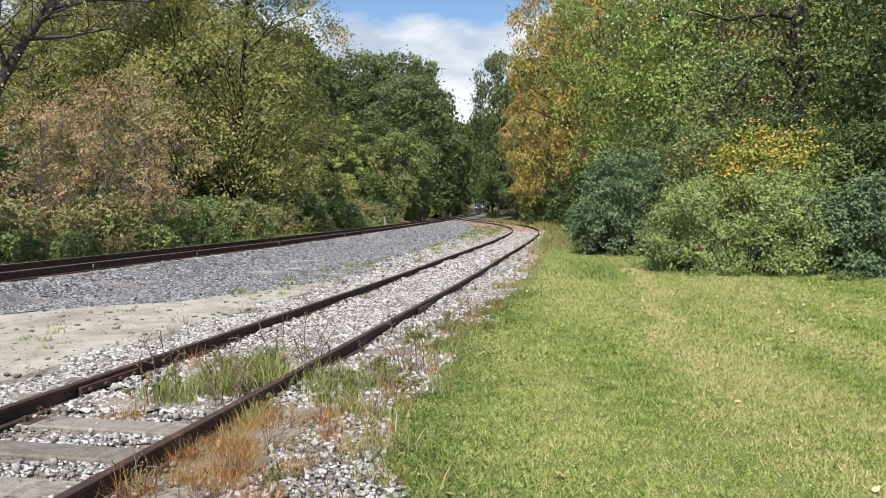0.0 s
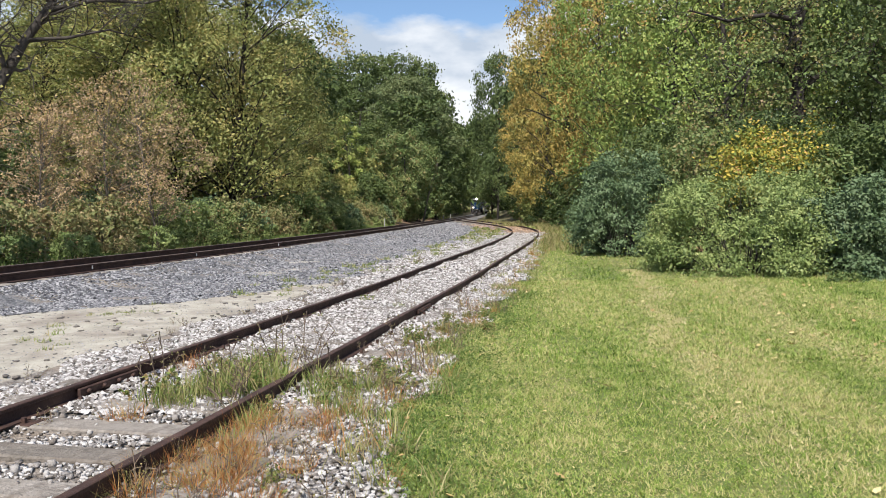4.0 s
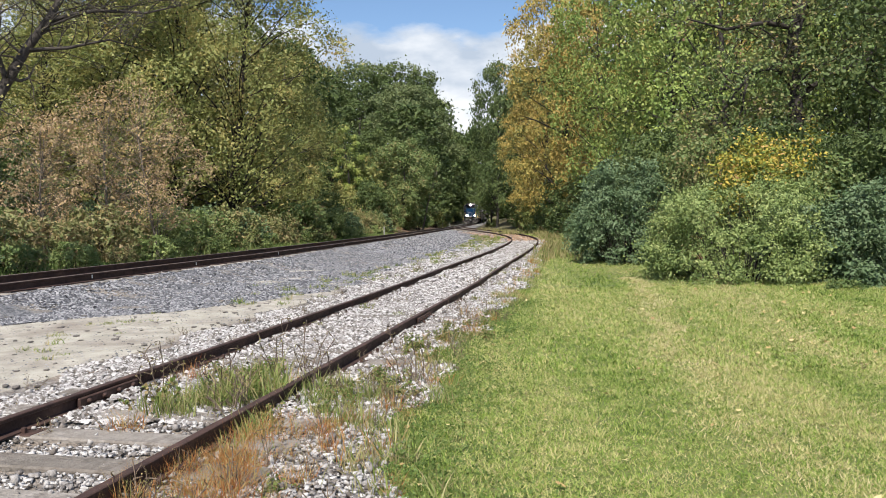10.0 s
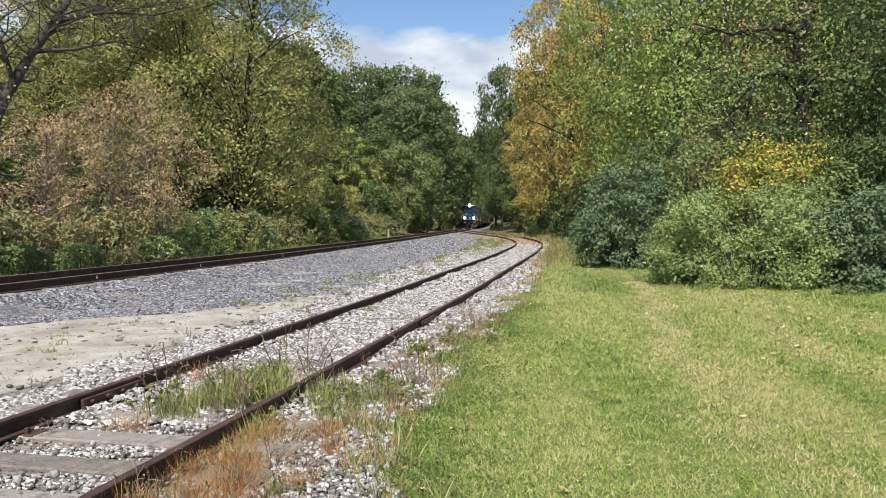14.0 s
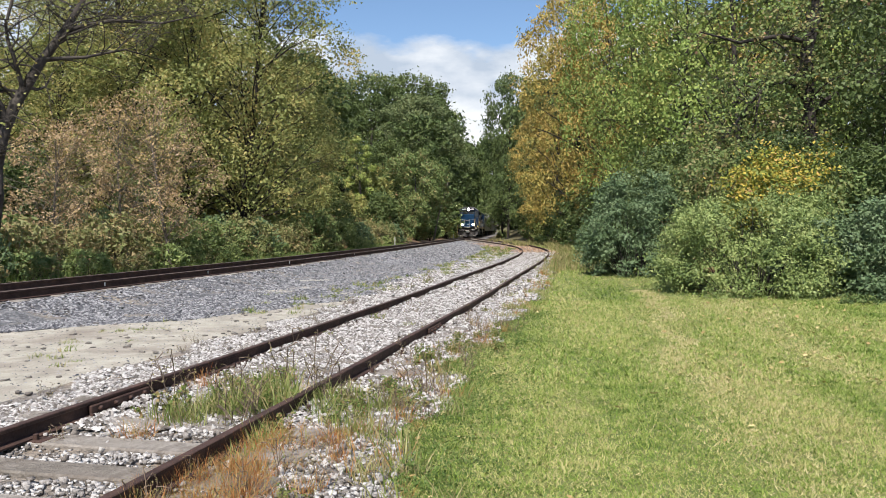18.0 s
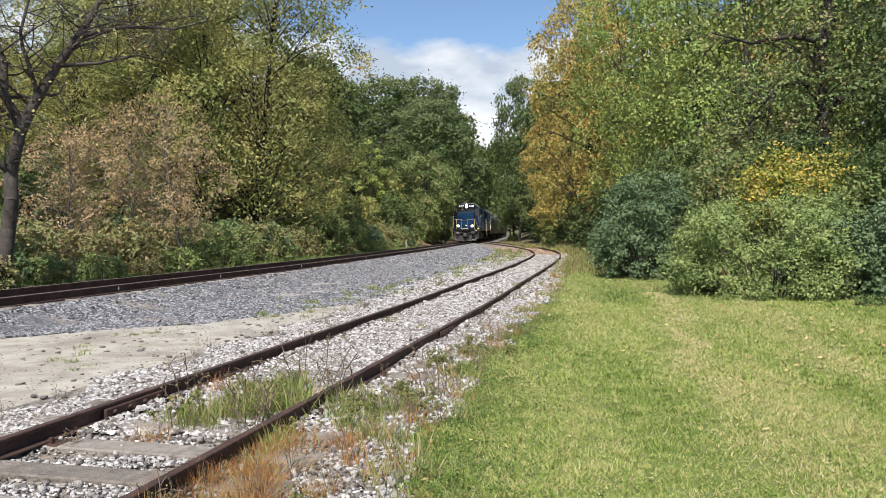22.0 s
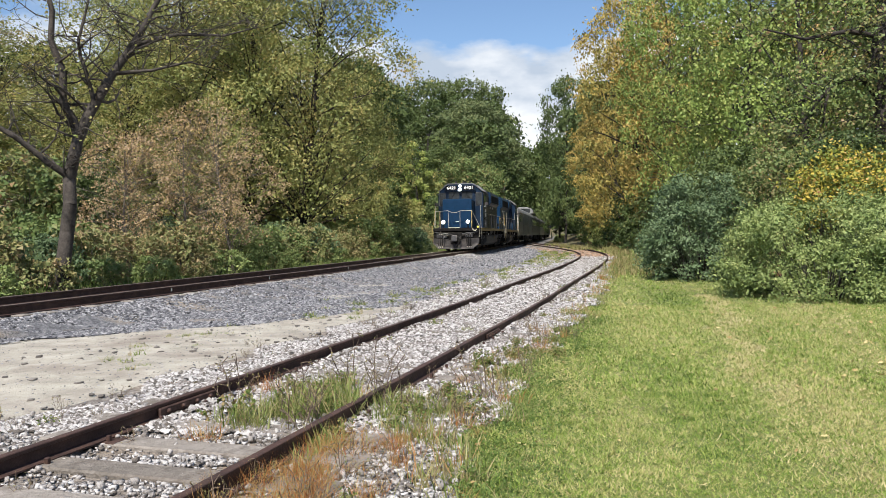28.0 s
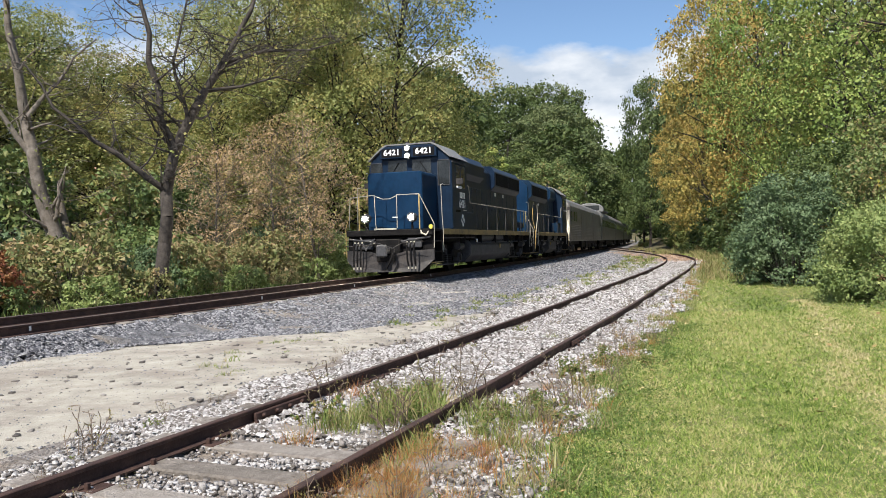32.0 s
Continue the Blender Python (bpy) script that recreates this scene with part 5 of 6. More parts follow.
stand(shrub("grey-green bush of small leaves at the lawn's edge", 52, 3.3, 3.2, M["sage"], 30000, 0.062, 70, lobe=0.12, spray=0.3), 5.65, 23.3)
stand(shrub("tall dark bush standing behind the rounded one", 53, 3.2, 4.4, M["brush"], 20000, 0.08, 60), 10.0, 18.9, 1.0)
stand(shrub("shrub with bright yellow leaves behind the rounded bush", 54, 3.8, 3.4, M["yellow"], 7500, 0.078, 46, hollow=0.1, kite=True, foot=0.5, spray=0.4), 8.1, 19.0)
stand(shrub("dark green bush beside the rounded one", 55, 2.3, 3.4, M["sage"], 20000, 0.062, 60, lobe=0.12, spray=0.25), *bearing(1590, 15.4))
stand(shrub("feathery grey-green bush on the lawn's edge", 56, 1.95, 2.3, M["sage"], 14000, 0.055, 60, lobe=0.12, spray=0.4), *bearing(1462, 15.9))


# ---- undergrowth and single trees of the left side ----
brush = [shrub("tangled green undergrowth bush beside the track", 61 + i, 1.9, 2.6, M[k], 3200, 0.105, 36, spray=0.3) for i, k in enumerate(("brush", "faded", "sage", "faded", "bush"))]
low = [shrub("low weedy bush at the edge of the woods", 71 + i, 1.0, 1.7, M[k], 2000, 0.085, 26, spray=0.35) for i, k in enumerate(("brush", "bush", "faded"))]
nearbrush = [shrub("tall leafy shrub crowding behind the lawn's bushes", 86 + i, 4.6, 3.6, M[k], 17000, 0.08, 60, hollow=0.2, spray=0.25) for i, k in enumerate(("deep", "brush"))]
tallbrush = [shrub("tall slender shrub in front of the trees", 81 + i, 4.6, 3.4, M[k], 3800, 0.16, 40, hollow=0.2, spray=0.25) for i, k in enumerate(("olive", "brush", "deep"))]
first = set()


def grow(kind, i, x, y, **kw):
    ob = kind[i % len(kind)]
    fn = put if ob.name in first else stand
    first.add(ob.name)
    return fn(ob, x, y, **kw)


r = random.Random(17)
y = 2.0
while y < 80:
    x = float(main_x(y))
    grow(brush, r.randrange(5), x - 5.6 - r.uniform(0, 0.9), y, turn=r.uniform(0, 6), scale=r.uniform(0.75, 1.15) * (1 if y < 45 else 1.25))
    grow(low, r.randrange(3), x - 4.4 - r.uniform(0, 0.7), y + 0.8, turn=r.uniform(0, 6), scale=r.uniform(0.6, 1.0))
    grow(brush, r.randrange(5), x - 8.2 - r.uniform(0, 1.2), y + 0.5, turn=r.uniform(0, 6), scale=r.uniform(0.85, 1.15) * (1 if y < 40 else 1.3))
    if r.random() < 0.75:
        grow(tallbrush, r.randrange(3), x - 13.0 - r.uniform(0, 4), y, turn=r.uniform(0, 6), scale=r.uniform(0.8, 1.15))
    y += 1.9 + y * 0.012
# the far bank and the right-hand edge
for u, d, s, k, i in ((560, 66, 1.15, "t", 0), (605, 70, 1.05, "t", 0), (585, 60, 0.8, "t", 1), (655, 78, 1.2, "t", 2), (690, 80, 1.0, "t", 1), (640, 84, 1.7, "t", 0), (740, 96, 1.0, "t", 1), (770, 118, 1.1, "t", 0), (720, 88, 0.8, "t", 1),
                      (938, 92, 1.3, "t", 1), (955, 82, 1.2, "t", 0), (985, 68, 1.15, "t", 2), (1010, 59, 1.05, "t", 2), (1035, 51, 1.0, "t", 1), (1058, 45, 0.95, "t", 2), (928, 102, 1.3, "t", 1), (922, 112, 1.3, "t", 2), (1090, 37, 0.9, "t", 2), (1165, 26, 1.0, "n", 0), (1250, 23, 0.95, "n", 1), (1360, 21.5, 0.95, "n", 0), (1450, 20.5, 0.85, "n", 0), (1550, 18.5, 0.8, "n", 0), (1650, 17.5, 1.1, "n", 0),
                      (995, 54, 0.9, "l", 0), (1020, 46, 0.9, "l", 1), (1040, 40, 0.8, "l", 2), (1065, 35, 0.8, "l", 1), (1215, 17.5, 0.6, "l", 1), (1500, 13.9, 0.4, "l", 0), (968, 66, 0.9, "l", 2), (945, 76, 1.0, "l", 0), (1140, 25, 0.9, "b", 2), (1078, 34, 1.0, "b", 2), (1048, 43, 1.1, "b", 2)):
    x, yy = bearing(u, d)
    grow({"t": tallbrush, "n": nearbrush, "l": low, "b": brush}[k], i, x, yy, turn=r.uniform(0, 6), scale=s)
stand(tree("round-crowned green tree by the far bank", 91, 10.5, 7.4, 0.8, M["brush"], 15000, 0.19, lobes=40, lobe=0.14), *bearing(712, 88))
stand(tree("slim yellow-green tree in front of the hill", 92, 11, 3.6, 3.0, M["fresh"], 5000, 0.16, lobes=24, lobe=0.13), *bearing(628, 82))
for k, (x, yy, h, w) in enumerate(((-12.6, 28.5, 6.3, 5.0), (-10.9, 29.0, 6.8, 4.6), (-13.8, 26.5, 5.2, 4.0))):
    stand(tree("twiggy small tree with dry buff leaves", 93 + 7 * k, h, w, 0.9, M["buff"], 8000, 0.058, bark="pale_bark", lobes=70, lobe=0.085, spray=0.5, twigs=5, radius=0.07), x, yy)


def old_tree(label, x, y, turn, limbs, radii, bark, seed, leaf, count, twig=7, size=0.11):
    """A tree whose main limbs follow given courses, with side branches and thin twigs."""
    q, rg = random.Random(seed), np.random.default_rng(seed)
    top = tagged(new("tree"), label, "tree")
    segs, tips = [], []
    for pts, rad in zip(limbs, radii):
        n = len(pts) - 1
        for i in range(n):
            a, b = Vector((pts[i][0], pts[i][2], pts[i][1])), Vector((pts[i + 1][0], pts[i + 1][2], pts[i + 1][1]))
            fall = 0.28 if pts is limbs[0] and bark != "pale_bark" else 0.75
            r0, r1 = rad * (1 - fall * i / n), rad * (1 - fall * (i + 1) / n)
            mid = a.lerp(b, 0.5) + Vector((q.gauss(0, 0.05), q.gauss(0, 0.05), 0)) * (b - a).length
            segs += [(a, mid, r0, (r0 + r1) / 2), (mid, b, (r0 + r1) / 2, r1)]
            if rad > 0.16 and (i == 0 or bark == "grey_bark"):
                continue
            for _ in range(twig):
                c = a.lerp(b, q.random())
                e = limb(q, c, (q.gauss(0, 1), q.gauss(0, 1), q.uniform(-0.1, 0.9)), q.uniform(0.8, 2.4), r1 * q.uniform(0.22, 0.4) + 0.008, 6, 0.22, segs)
                for c2, _r in e[2:]:
                    for _ in range(2):
                        f = limb(q, c2, (q.gauss(0, 1), q.gauss(0, 1), q.uniform(-0.5, 0.6)), q.uniform(0.3, 0.9), 0.009, 3, 0.3, segs)
                        tips.append(tuple(f[-1][0]))
    child("trunk", tubes(segs, 9, M[bark]), top, "bare dark limbs and fine twigs" if bark != "pale_bark" else "pale weathered trunk")
    child("foliage", leaves(rg, tips, 0.16, count, size, M[leaf], name="foliage"), top, "sparse yellowing leaves")
    top.matrix_basis = pose(x, y, float(ground_z(x, y)), 0, 0, turn)
    return top


old_tree("dark forked tree with mostly bare spreading branches", -11.75, 19.1, 30, [
    [(0.0, -0.4, 0), (0.02, 1.6, 0), (0.1, 3.0, 0.05), (0.35, 4.15, 0.05)],
    [(0.35, 4.1, 0), (0.0, 5.0, -0.1), (-0.25, 6.6, -0.15), (-0.4, 8.2, -0.1), (-0.6, 10.0, 0.1)],
    [(0.35, 4.1, 0), (0.9, 5.3, 0.1), (1.6, 6.5, 0.2), (2.1, 7.4, 0.4), (2.6, 8.4, 0.4), (3.2, 10.2, 0.6)],
    [(0.75, 5.0, 0), (0.55, 5.9, -0.2), (0.4, 6.6, -0.3), (0.8, 8.3, -0.3), (1.0, 9.6, -0.3)],
    [(0.05, 3.1, 0), (-0.7, 3.7, -0.2), (-1.7, 4.4, -0.3), (-2.6, 5.2, -0.4), (-3.3, 6.4, -0.3)],
    [(1.75, 6.7, 0.2), (2.9, 7.1, 0), (4.2, 7.2, 0), (5.2, 7.6, 0.2)],
    [(1.2, 5.9, 0.1), (2.2, 6.0, -0.2), (3.2, 6.3, -0.3), (4.2, 6.1, -0.3)],
], [0.2, 0.13, 0.15, 0.065, 0.095, 0.065, 0.055], "grey_bark", 5, "olive", 1700, 6, 0.075)
old_tree("pale broken tree trunk with bare branches", -18.6, 23.3, 38, [
    [(0.2, -0.4, 0), (0.05, 2.0, 0), (-0.5, 4.6, 0), (-0.9, 7.6, 0.1), (-1.2, 10.5, 0.1)],
    [(0.5, -0.4, 0.2), (0.45, 2.0, 0.2), (0.25, 3.9, 0.2)],
    [(-0.5, 4.6, 0), (-1.6, 6.4, 0.2), (-2.6, 8.4, 0.2)],
    [(-0.7, 6.0, 0), (0.5, 7.6, 0.2), (1.6, 9.0, 0.2)],
], [0.34, 0.26, 0.12, 0.09], "pale_bark", 6, "olive", 700, 5)
old_tree("thick dark trunk with long crooked limbs among green leaves", *bearing(1412, 25.5), 0, [
    [(0, -0.4, 0), (0.1, 3.5, 0), (-0.1, 6.0, 0), (0.2, 9.0, 0), (0.1, 13, 0)],
    [(-0.05, 5.7, 0), (-0.7, 6.3, -0.3), (-1.45, 6.5, -0.6), (-2.15, 5.85, -0.8), (-3.05, 4.7, -0.9), (-3.9, 3.9, -1.0)],
    [(0, 7.8, 0), (-1.2, 7.9, -0.4), (-2.7, 7.6, -0.8), (-4.0, 7.9, -1.0)],
    [(0.0, 5.4, 0), (1.0, 6.2, -0.3), (2.0, 6.6, -0.6), (2.9, 7.8, -0.8)],
    [(-1.9, 6.1, -0.7), (-2.2, 5.0, -0.9), (-2.6, 4.3, -1.0)],
    [(0.05, 4.2, 0), (-1.2, 4.5, -0.5), (-2.2, 3.7, -0.8)],
], [0.24, 0.1, 0.1, 0.1, 0.05, 0.07], "bark", 7, "brush", 9000, 4, 0.1)
tagged(new("dead_trunk", tubes([((-2.4, 91, -0.4), (-1.7, 91, 3.0), 0.12, 0.10), ((-1.7, 91, 3.0), (-0.45, 91, 7.2), 0.10, 0.05)], 7, M["pale_bark"])), "pale leaning dead trunk on the bank", "dead tree")
post_me = box_mesh("marker_post", 0.09, 0.05, 1.0, M["post"], 0.01)
for x, yy in ((-4.9, 64.0), (0.15, 113.0), (1.3, 121.0)):
    tagged(new("marker_post", post_me), "short pale marker post beside the main line", "post", "posts by the main line").matrix_basis = pose(x, yy, float(ground_z(x, yy)) + 0.45, 0, 0, 5)


# ---- stones ----
def stone_shapes(rg, n, sphere):
    bm = bmesh.new()
    if sphere:
        bmesh.ops.create_cube(bm, size=1.35)
        bmesh.ops.triangulate(bm, faces=bm.faces)
        bm.verts.index_update()
    else:
        bmesh.ops.create_cone(bm, cap_ends=False, segments=5, radius1=1.1, radius2=0, depth=1.1, matrix=Matrix.Translation((0, 0, 0.2)))
        bmesh.ops.triangulate(bm, faces=bm.faces)
        bm.verts.index_update()
    V, F = np.array([v.co for v in bm.verts]), np.array([[v.index for v in f.verts] for f in bm.faces])
    bm.free()
    return [V * (rg.uniform(0.5, 1.3, (len(V), 3)) if sphere else rg.uniform(0.55, 1.3, (len(V), 1))) * rg.uniform([0.75, 0.75, 0.5], [1.3, 1.1, 0.8]) for _ in range(n)], F


def stones(name, P, size, mat, rg, sphere=True):
    shapes, F = stone_shapes(rg, 24, sphere)
    S = np.array(shapes)[rg.integers(0, 24, len(P))] * np.asarray(size)[:, None, None]
    a, t = rg.uniform(0, 6.28, len(P)), rg.normal(0, 0.35, len(P))
    c, s = np.cos(a)[:, None], np.sin(a)[:, None]
    X, Y, Z = S[..., 0], S[..., 1], S[..., 2]
    ct, st = np.cos(t)[:, None], np.sin(t)[:, None]
    Y, Z = Y * ct - Z * st, Y * st + Z * ct
    V = np.stack([X * c - Y * s, X * s + Y * c, Z], -1) + P[:, None, :]
    n = V.shape[1]
    return mesh_of(name, V.reshape(-1, 3), (F[None] + (np.arange(len(P)) * n)[:, None, None]).reshape(-1, 3), mat)


def strewn(rg, count, y0, y1, lo, hi, zf, near=1.0):
    y = y0 + (y1 - y0) * rg.random(count) ** near
    x = lo(y) + (hi(y) - lo(y)) * rg.random(count)
    return np.stack([x, y, zf(x, y)], -1)


rg = np.random.default_rng(23)
s_lo, s_hi = lambda y: side_x(y) - 1.85 - 0.75 * smooth_step(13, 24, y) + 0.2 * np.sin(y * 3.1), lambda y: lawn_left(y) + 0.1


def clear_of_ties(P, chance, rg):
    """Leaves most tie tops bare and the rails' feet clear."""
    off = P[:, 0] - side_x(P[:, 1])
    k = (P[:, 1] - off * 0.21 - 1.2) / 0.545
    on_tie = (np.abs(k - np.round(k)) * 0.545 < 0.125) & (np.abs(off) < 1.3)
    rail = np.abs(np.abs(off) - 0.7525) < 0.05
    P = P + np.array([0, 0, 1]) * (0.05 * np.exp(-((np.abs(off) - 0.7525) / 0.16) ** 2) * (0.6 + 0.4 * np.sin(P[:, 1] * 2.3)))[:, None]
    return P[(~on_tie | (rg.random(len(P)) < chance)) & ~rail]


bed = bpy.data.objects["siding_ballast"]
grey = bpy.data.objects["main_ballast"]
P = clear_of_ties(strewn(rg, 25000, 1.4, 5.4, s_lo, s_hi, lambda x, y: 0.0 + 0.006 * wave(x, y, 5)), 0.2, rg)
child("stones", stones("stones", P, 0.008 + 0.020 * rg.random(len(P)) ** 1.5, M["white_stone"], rg), bed, "loose pale limestone ballast stones", "stuff")
P = clear_of_ties(strewn(rg, 46000, 5.4, 16, s_lo, s_hi, lambda x, y: 0.014 + 0.012 * smooth_step(6, 11, y), 1.2), 0.62, rg)
child("stones", stones("stones", P, 0.011 + 0.024 * rg.random(len(P)) ** 1.5, M["white_stone"], rg, False), bed, "pale limestone ballast stones", "stuff")
P = clear_of_ties(strewn(rg, 22000, 15, 46, s_lo, s_hi, lambda x, y: np.maximum(0.004, np.where(x < side_x(y) - 1.3, bed_z(x, y), -1)) + 0.022, 1.4), 1.0, rg)
child("stones", stones("stones", P, rg.uniform(0.025, 0.06, len(P)), M["white_stone"], rg, False), bed, "pale ballast stones farther along", "stuff")
P = clear_of_ties(strewn(rg, 5000, 44, 78, s_lo, s_hi, lambda x, y: 0.012 + 0 * x), 0.6, rg)
child("stones", stones("stones", P, rg.uniform(0.05, 0.10, len(P)), M["rust_stone"], rg, False), bed, "rust-stained stones at the curve", "stuff")
g_lo = lambda y: main_x(y) + 0.82
bz = lambda x, y: bed_z(x, y) + 0.004
Q = clear_of_ties(strewn(rg, 5000, -8, 1.4, s_lo, s_hi, lambda x, y: 0.0 + 0 * x), 0.1, rg)
child("stones", stones("stones", Q, rg.uniform(0.02, 0.045, len(Q)), M["white_stone"], rg, False), bed, "pale stones behind the viewer", "stuff")
P = strewn(rg, 52000, 6, 32, g_lo, lambda y: bed_right(y) + 0.06, bz, 1.7)
child("stones", stones("stones", P, rg.uniform(0.022, 0.046, len(P)), M["grey_stone"], rg, False), grey, "grey crushed ballast stones", "stuff")
P = strewn(rg, 10000, 6.5, 14, g_lo, lambda y: bed_right(y) + 0.22 * rg.random(len(y)) ** 2, bz)
child("stones", stones("stones", P, rg.uniform(0.014, 0.036, len(P)), M["grey_stone"], rg, False), grey, "grey stones along the foot of the ballast", "stuff")
P = strewn(rg, 16000, 32, 85, g_lo, bed_right, bz, 1.4)
child("stones", stones("stones", P, rg.uniform(0.045, 0.085, len(P)), M["grey_stone"], rg, False), grey, "grey crushed ballast stones farther off", "stuff")
P = strewn(rg, 5000, 5, 70, lambda y: main_x(y) - 0.65, lambda y: main_x(y) + 0.65, bz, 1.3)
child("stones", stones("stones", P, rg.uniform(0.03, 0.055, len(P)), M["grey_stone"], rg, False), grey, "ballast between the rails", "stuff")

shapes, F = stone_shapes(rg, 10, True)
loose = [mesh_of("stone", s, F, M["white_stone_1"]) for s in shapes]
dark = [mesh_of("stone", s, F, M["dark_stone"]) for s in shapes]
P = clear_of_ties(strewn(rg, 420, 3.0, 7.0, s_lo, s_hi, lambda x, y: 0.02 + 0 * x), 0.12, rg)[:290]
for p in P:
    s = rg.uniform(0.014, 0.034)
    child("stone", loose[rg.integers(10)], bed).matrix_basis = Matrix.LocRotScale(p, Euler(rg.uniform(0, 6.28, 3)), (s, s, s))
yard = bpy.data.objects["sandy_yard"]
P = strewn(rg, 230, 3.5, 16, lambda y: main_x(y) + 2.8, lambda y: side_x(y) - 1.7, lambda x, y: 0.012 * wave(x, y, 0.8) + 0.004)
for p in P:
    s = rg.uniform(0.012, 0.05) if rg.random() < 0.8 else rg.uniform(0.03, 0.05)
    child("stone", dark[rg.integers(10)], yard).matrix_basis = Matrix.LocRotScale(p, Euler((0, 0, rg.uniform(0, 6.28))), (s, s, s * 0.7))

P = strewn(rg, 9000, 2.5, 17, lambda y: main_x(y) + 1.6, lambda y: side_x(y) - 1.6, lambda x, y: 0.012 * wave(x, y, 0.8) + 0.001)
child("pebbles", stones("pebbles", P, 0.004 + 0.014 * rg.random(len(P)) ** 2.2, M["grey_stone"], rg, False), yard, "fine pebbles pressed into the dirt", "stuff")


# ---- grass, weeds and fallen leaves ----
def blades(P, length, width, lean, rg, mat, name="grass", single=False):
    """A bent blade of three faces, or a single one for short grass."""
    n = len(P)
    a = rg.uniform(0, 6.28, n)
    l = rg.normal(0, 1, (n, 2)) * lean
    up = np.stack([l[:, 0], l[:, 1], np.ones(n)], -1)
    up /= np.linalg.norm(up, axis=1, keepdims=True)
    w = np.stack([np.cos(a), np.sin(a), 0 * a], -1) * np.asarray(width)[:, None]
    L_ = np.asarray(length)[:, None]
    if single:
        V = np.stack([P - w, P + w, P + up * L_], 1).reshape(-1, 3)
        return mesh_of(name, V, np.arange(n * 3).reshape(-1, 3), mat)
    mid = P + up * L_ * 0.55
    tip = mid + (up * 0.85 + np.stack([l[:, 0], l[:, 1], -0.2 * np.ones(n)], -1) * 0.5) * L_ * 0.5
    V = np.stack([P - w, P + w, mid + w * 0.7, tip, mid - w * 0.7], 1).reshape(-1, 3)
    b = np.arange(n)[:, None] * 5
    F = np.concatenate([b + np.array([[0, 1, 2]]), b + np.array([[0, 2, 4]]), b + np.array([[4, 2, 3]])], 0)
    return mesh_of(name, V, F, mat)


lawn = bpy.data.objects["lawn"]
TUFTS = np.random.default_rng(61).random(8192) ** 1.6


def clumpy(P, cell):
    """Grass length that varies tuft by tuft, at two sizes."""
    f = lambda c, k: TUFTS[((np.floor((P[:, 0] + 0.3 * P[:, 1]) / c) * 131 + np.floor((P[:, 1] - 0.2 * P[:, 0]) / c) * 7919 + k) % 8192).astype(int)]
    return 0.35 + 1.1 * f(cell, 0) + 0.95 * f(cell * 2.7, 55)


LINES = ((1.9, 0.3), (3.5, 0.34))   # worn wheel lines, by their distance from the lawn's edge
worn = lambda P: 1 - sum(0.4 * np.exp(-((P[:, 0] - lawn_left(P[:, 1]) - a - 0.05 * P[:, 1]) / w) ** 2) for a, w in LINES)
zones = ((16000, -6, 2.2, lambda y: lawn_left(y) + 7.0, 0.05, 0.008, 1.0), (230000, 2.2, 7.0, lambda y: lawn_left(y) + 6.0, 0.032, 0.0036, 1.1), (190000, 7, 15, lambda y: lawn_left(y) + 10, 0.042, 0.0068, 1.1), (52000, 15, 30, lambda y: 13.5 + 0 * y, 0.05, 0.011, 1.2), (20000, 30, 62, lambda y: 10 + 0 * y, 0.07, 0.022, 1.2))
for n, y0, y1, hi, ln, wd, nr in zones:
    P = strewn(rg, n, y0, y1, lambda y: lawn_left(y) - 0.05 + 0.25 * rg.random(len(y)), hi, lawn_z, nr)
    child("grass", blades(P, rg.uniform(0.5, 1.3, n) * ln * clumpy(P, 0.0035 * y0 + 0.05) * worn(P), wd * rg.uniform(0.7, 1.3, n), 1.25, rg, M["lawn"], single=True), lawn, "short mown grass blades", "stuff")
for off, wide, n in ((2.5, 0.24, 15000), (4.1, 0.3, 9000)):
    y = 2.6 + 15 * rg.random(n) ** 1.3
    x = lawn_left(y) + off + wide * rg.normal(size=n) * (0.8 + 0.4 * np.sin(y * 0.9 + off))
    child("grass", blades(np.stack([x, y, lawn_z(x, y)], -1), rg.uniform(0.02, 0.05, n), 0.0022 + 0.0006 * y, 1.3, rg, M["tan"], single=True), lawn, "yellowed grass on the worn wheel lines", "stuff")
verge = tagged(new("verge_grass", blades(P2 := strewn(rg, 16000, 4, 75, lambda y: main_x(y) - 5.2, lambda y: main_x(y) - 2.6, ground_z, 1.2), rg.uniform(0.08, 0.28, 16000), rg.uniform(0.008, 0.02, 16000), 0.3, rg, M["verge"])), "bright green grass strip behind the main line", "grass", kind="stuff")


def tuft(label, seed, n, spread, length, width, mat, lean, name="weed"):
    g = np.random.default_rng(seed)
    Q = np.concatenate([g.normal(0, spread, (n, 2)), np.full((n, 1), -0.02)], 1)
    top = tagged(new(name), label, "weed", "weeds along the siding")
    child("foliage", blades(Q, g.uniform(0.4, 1.1, n) * length, g.uniform(0.6, 1.3, n) * width, lean, g, M[mat], "foliage"), top, kind="stuff")
    return top


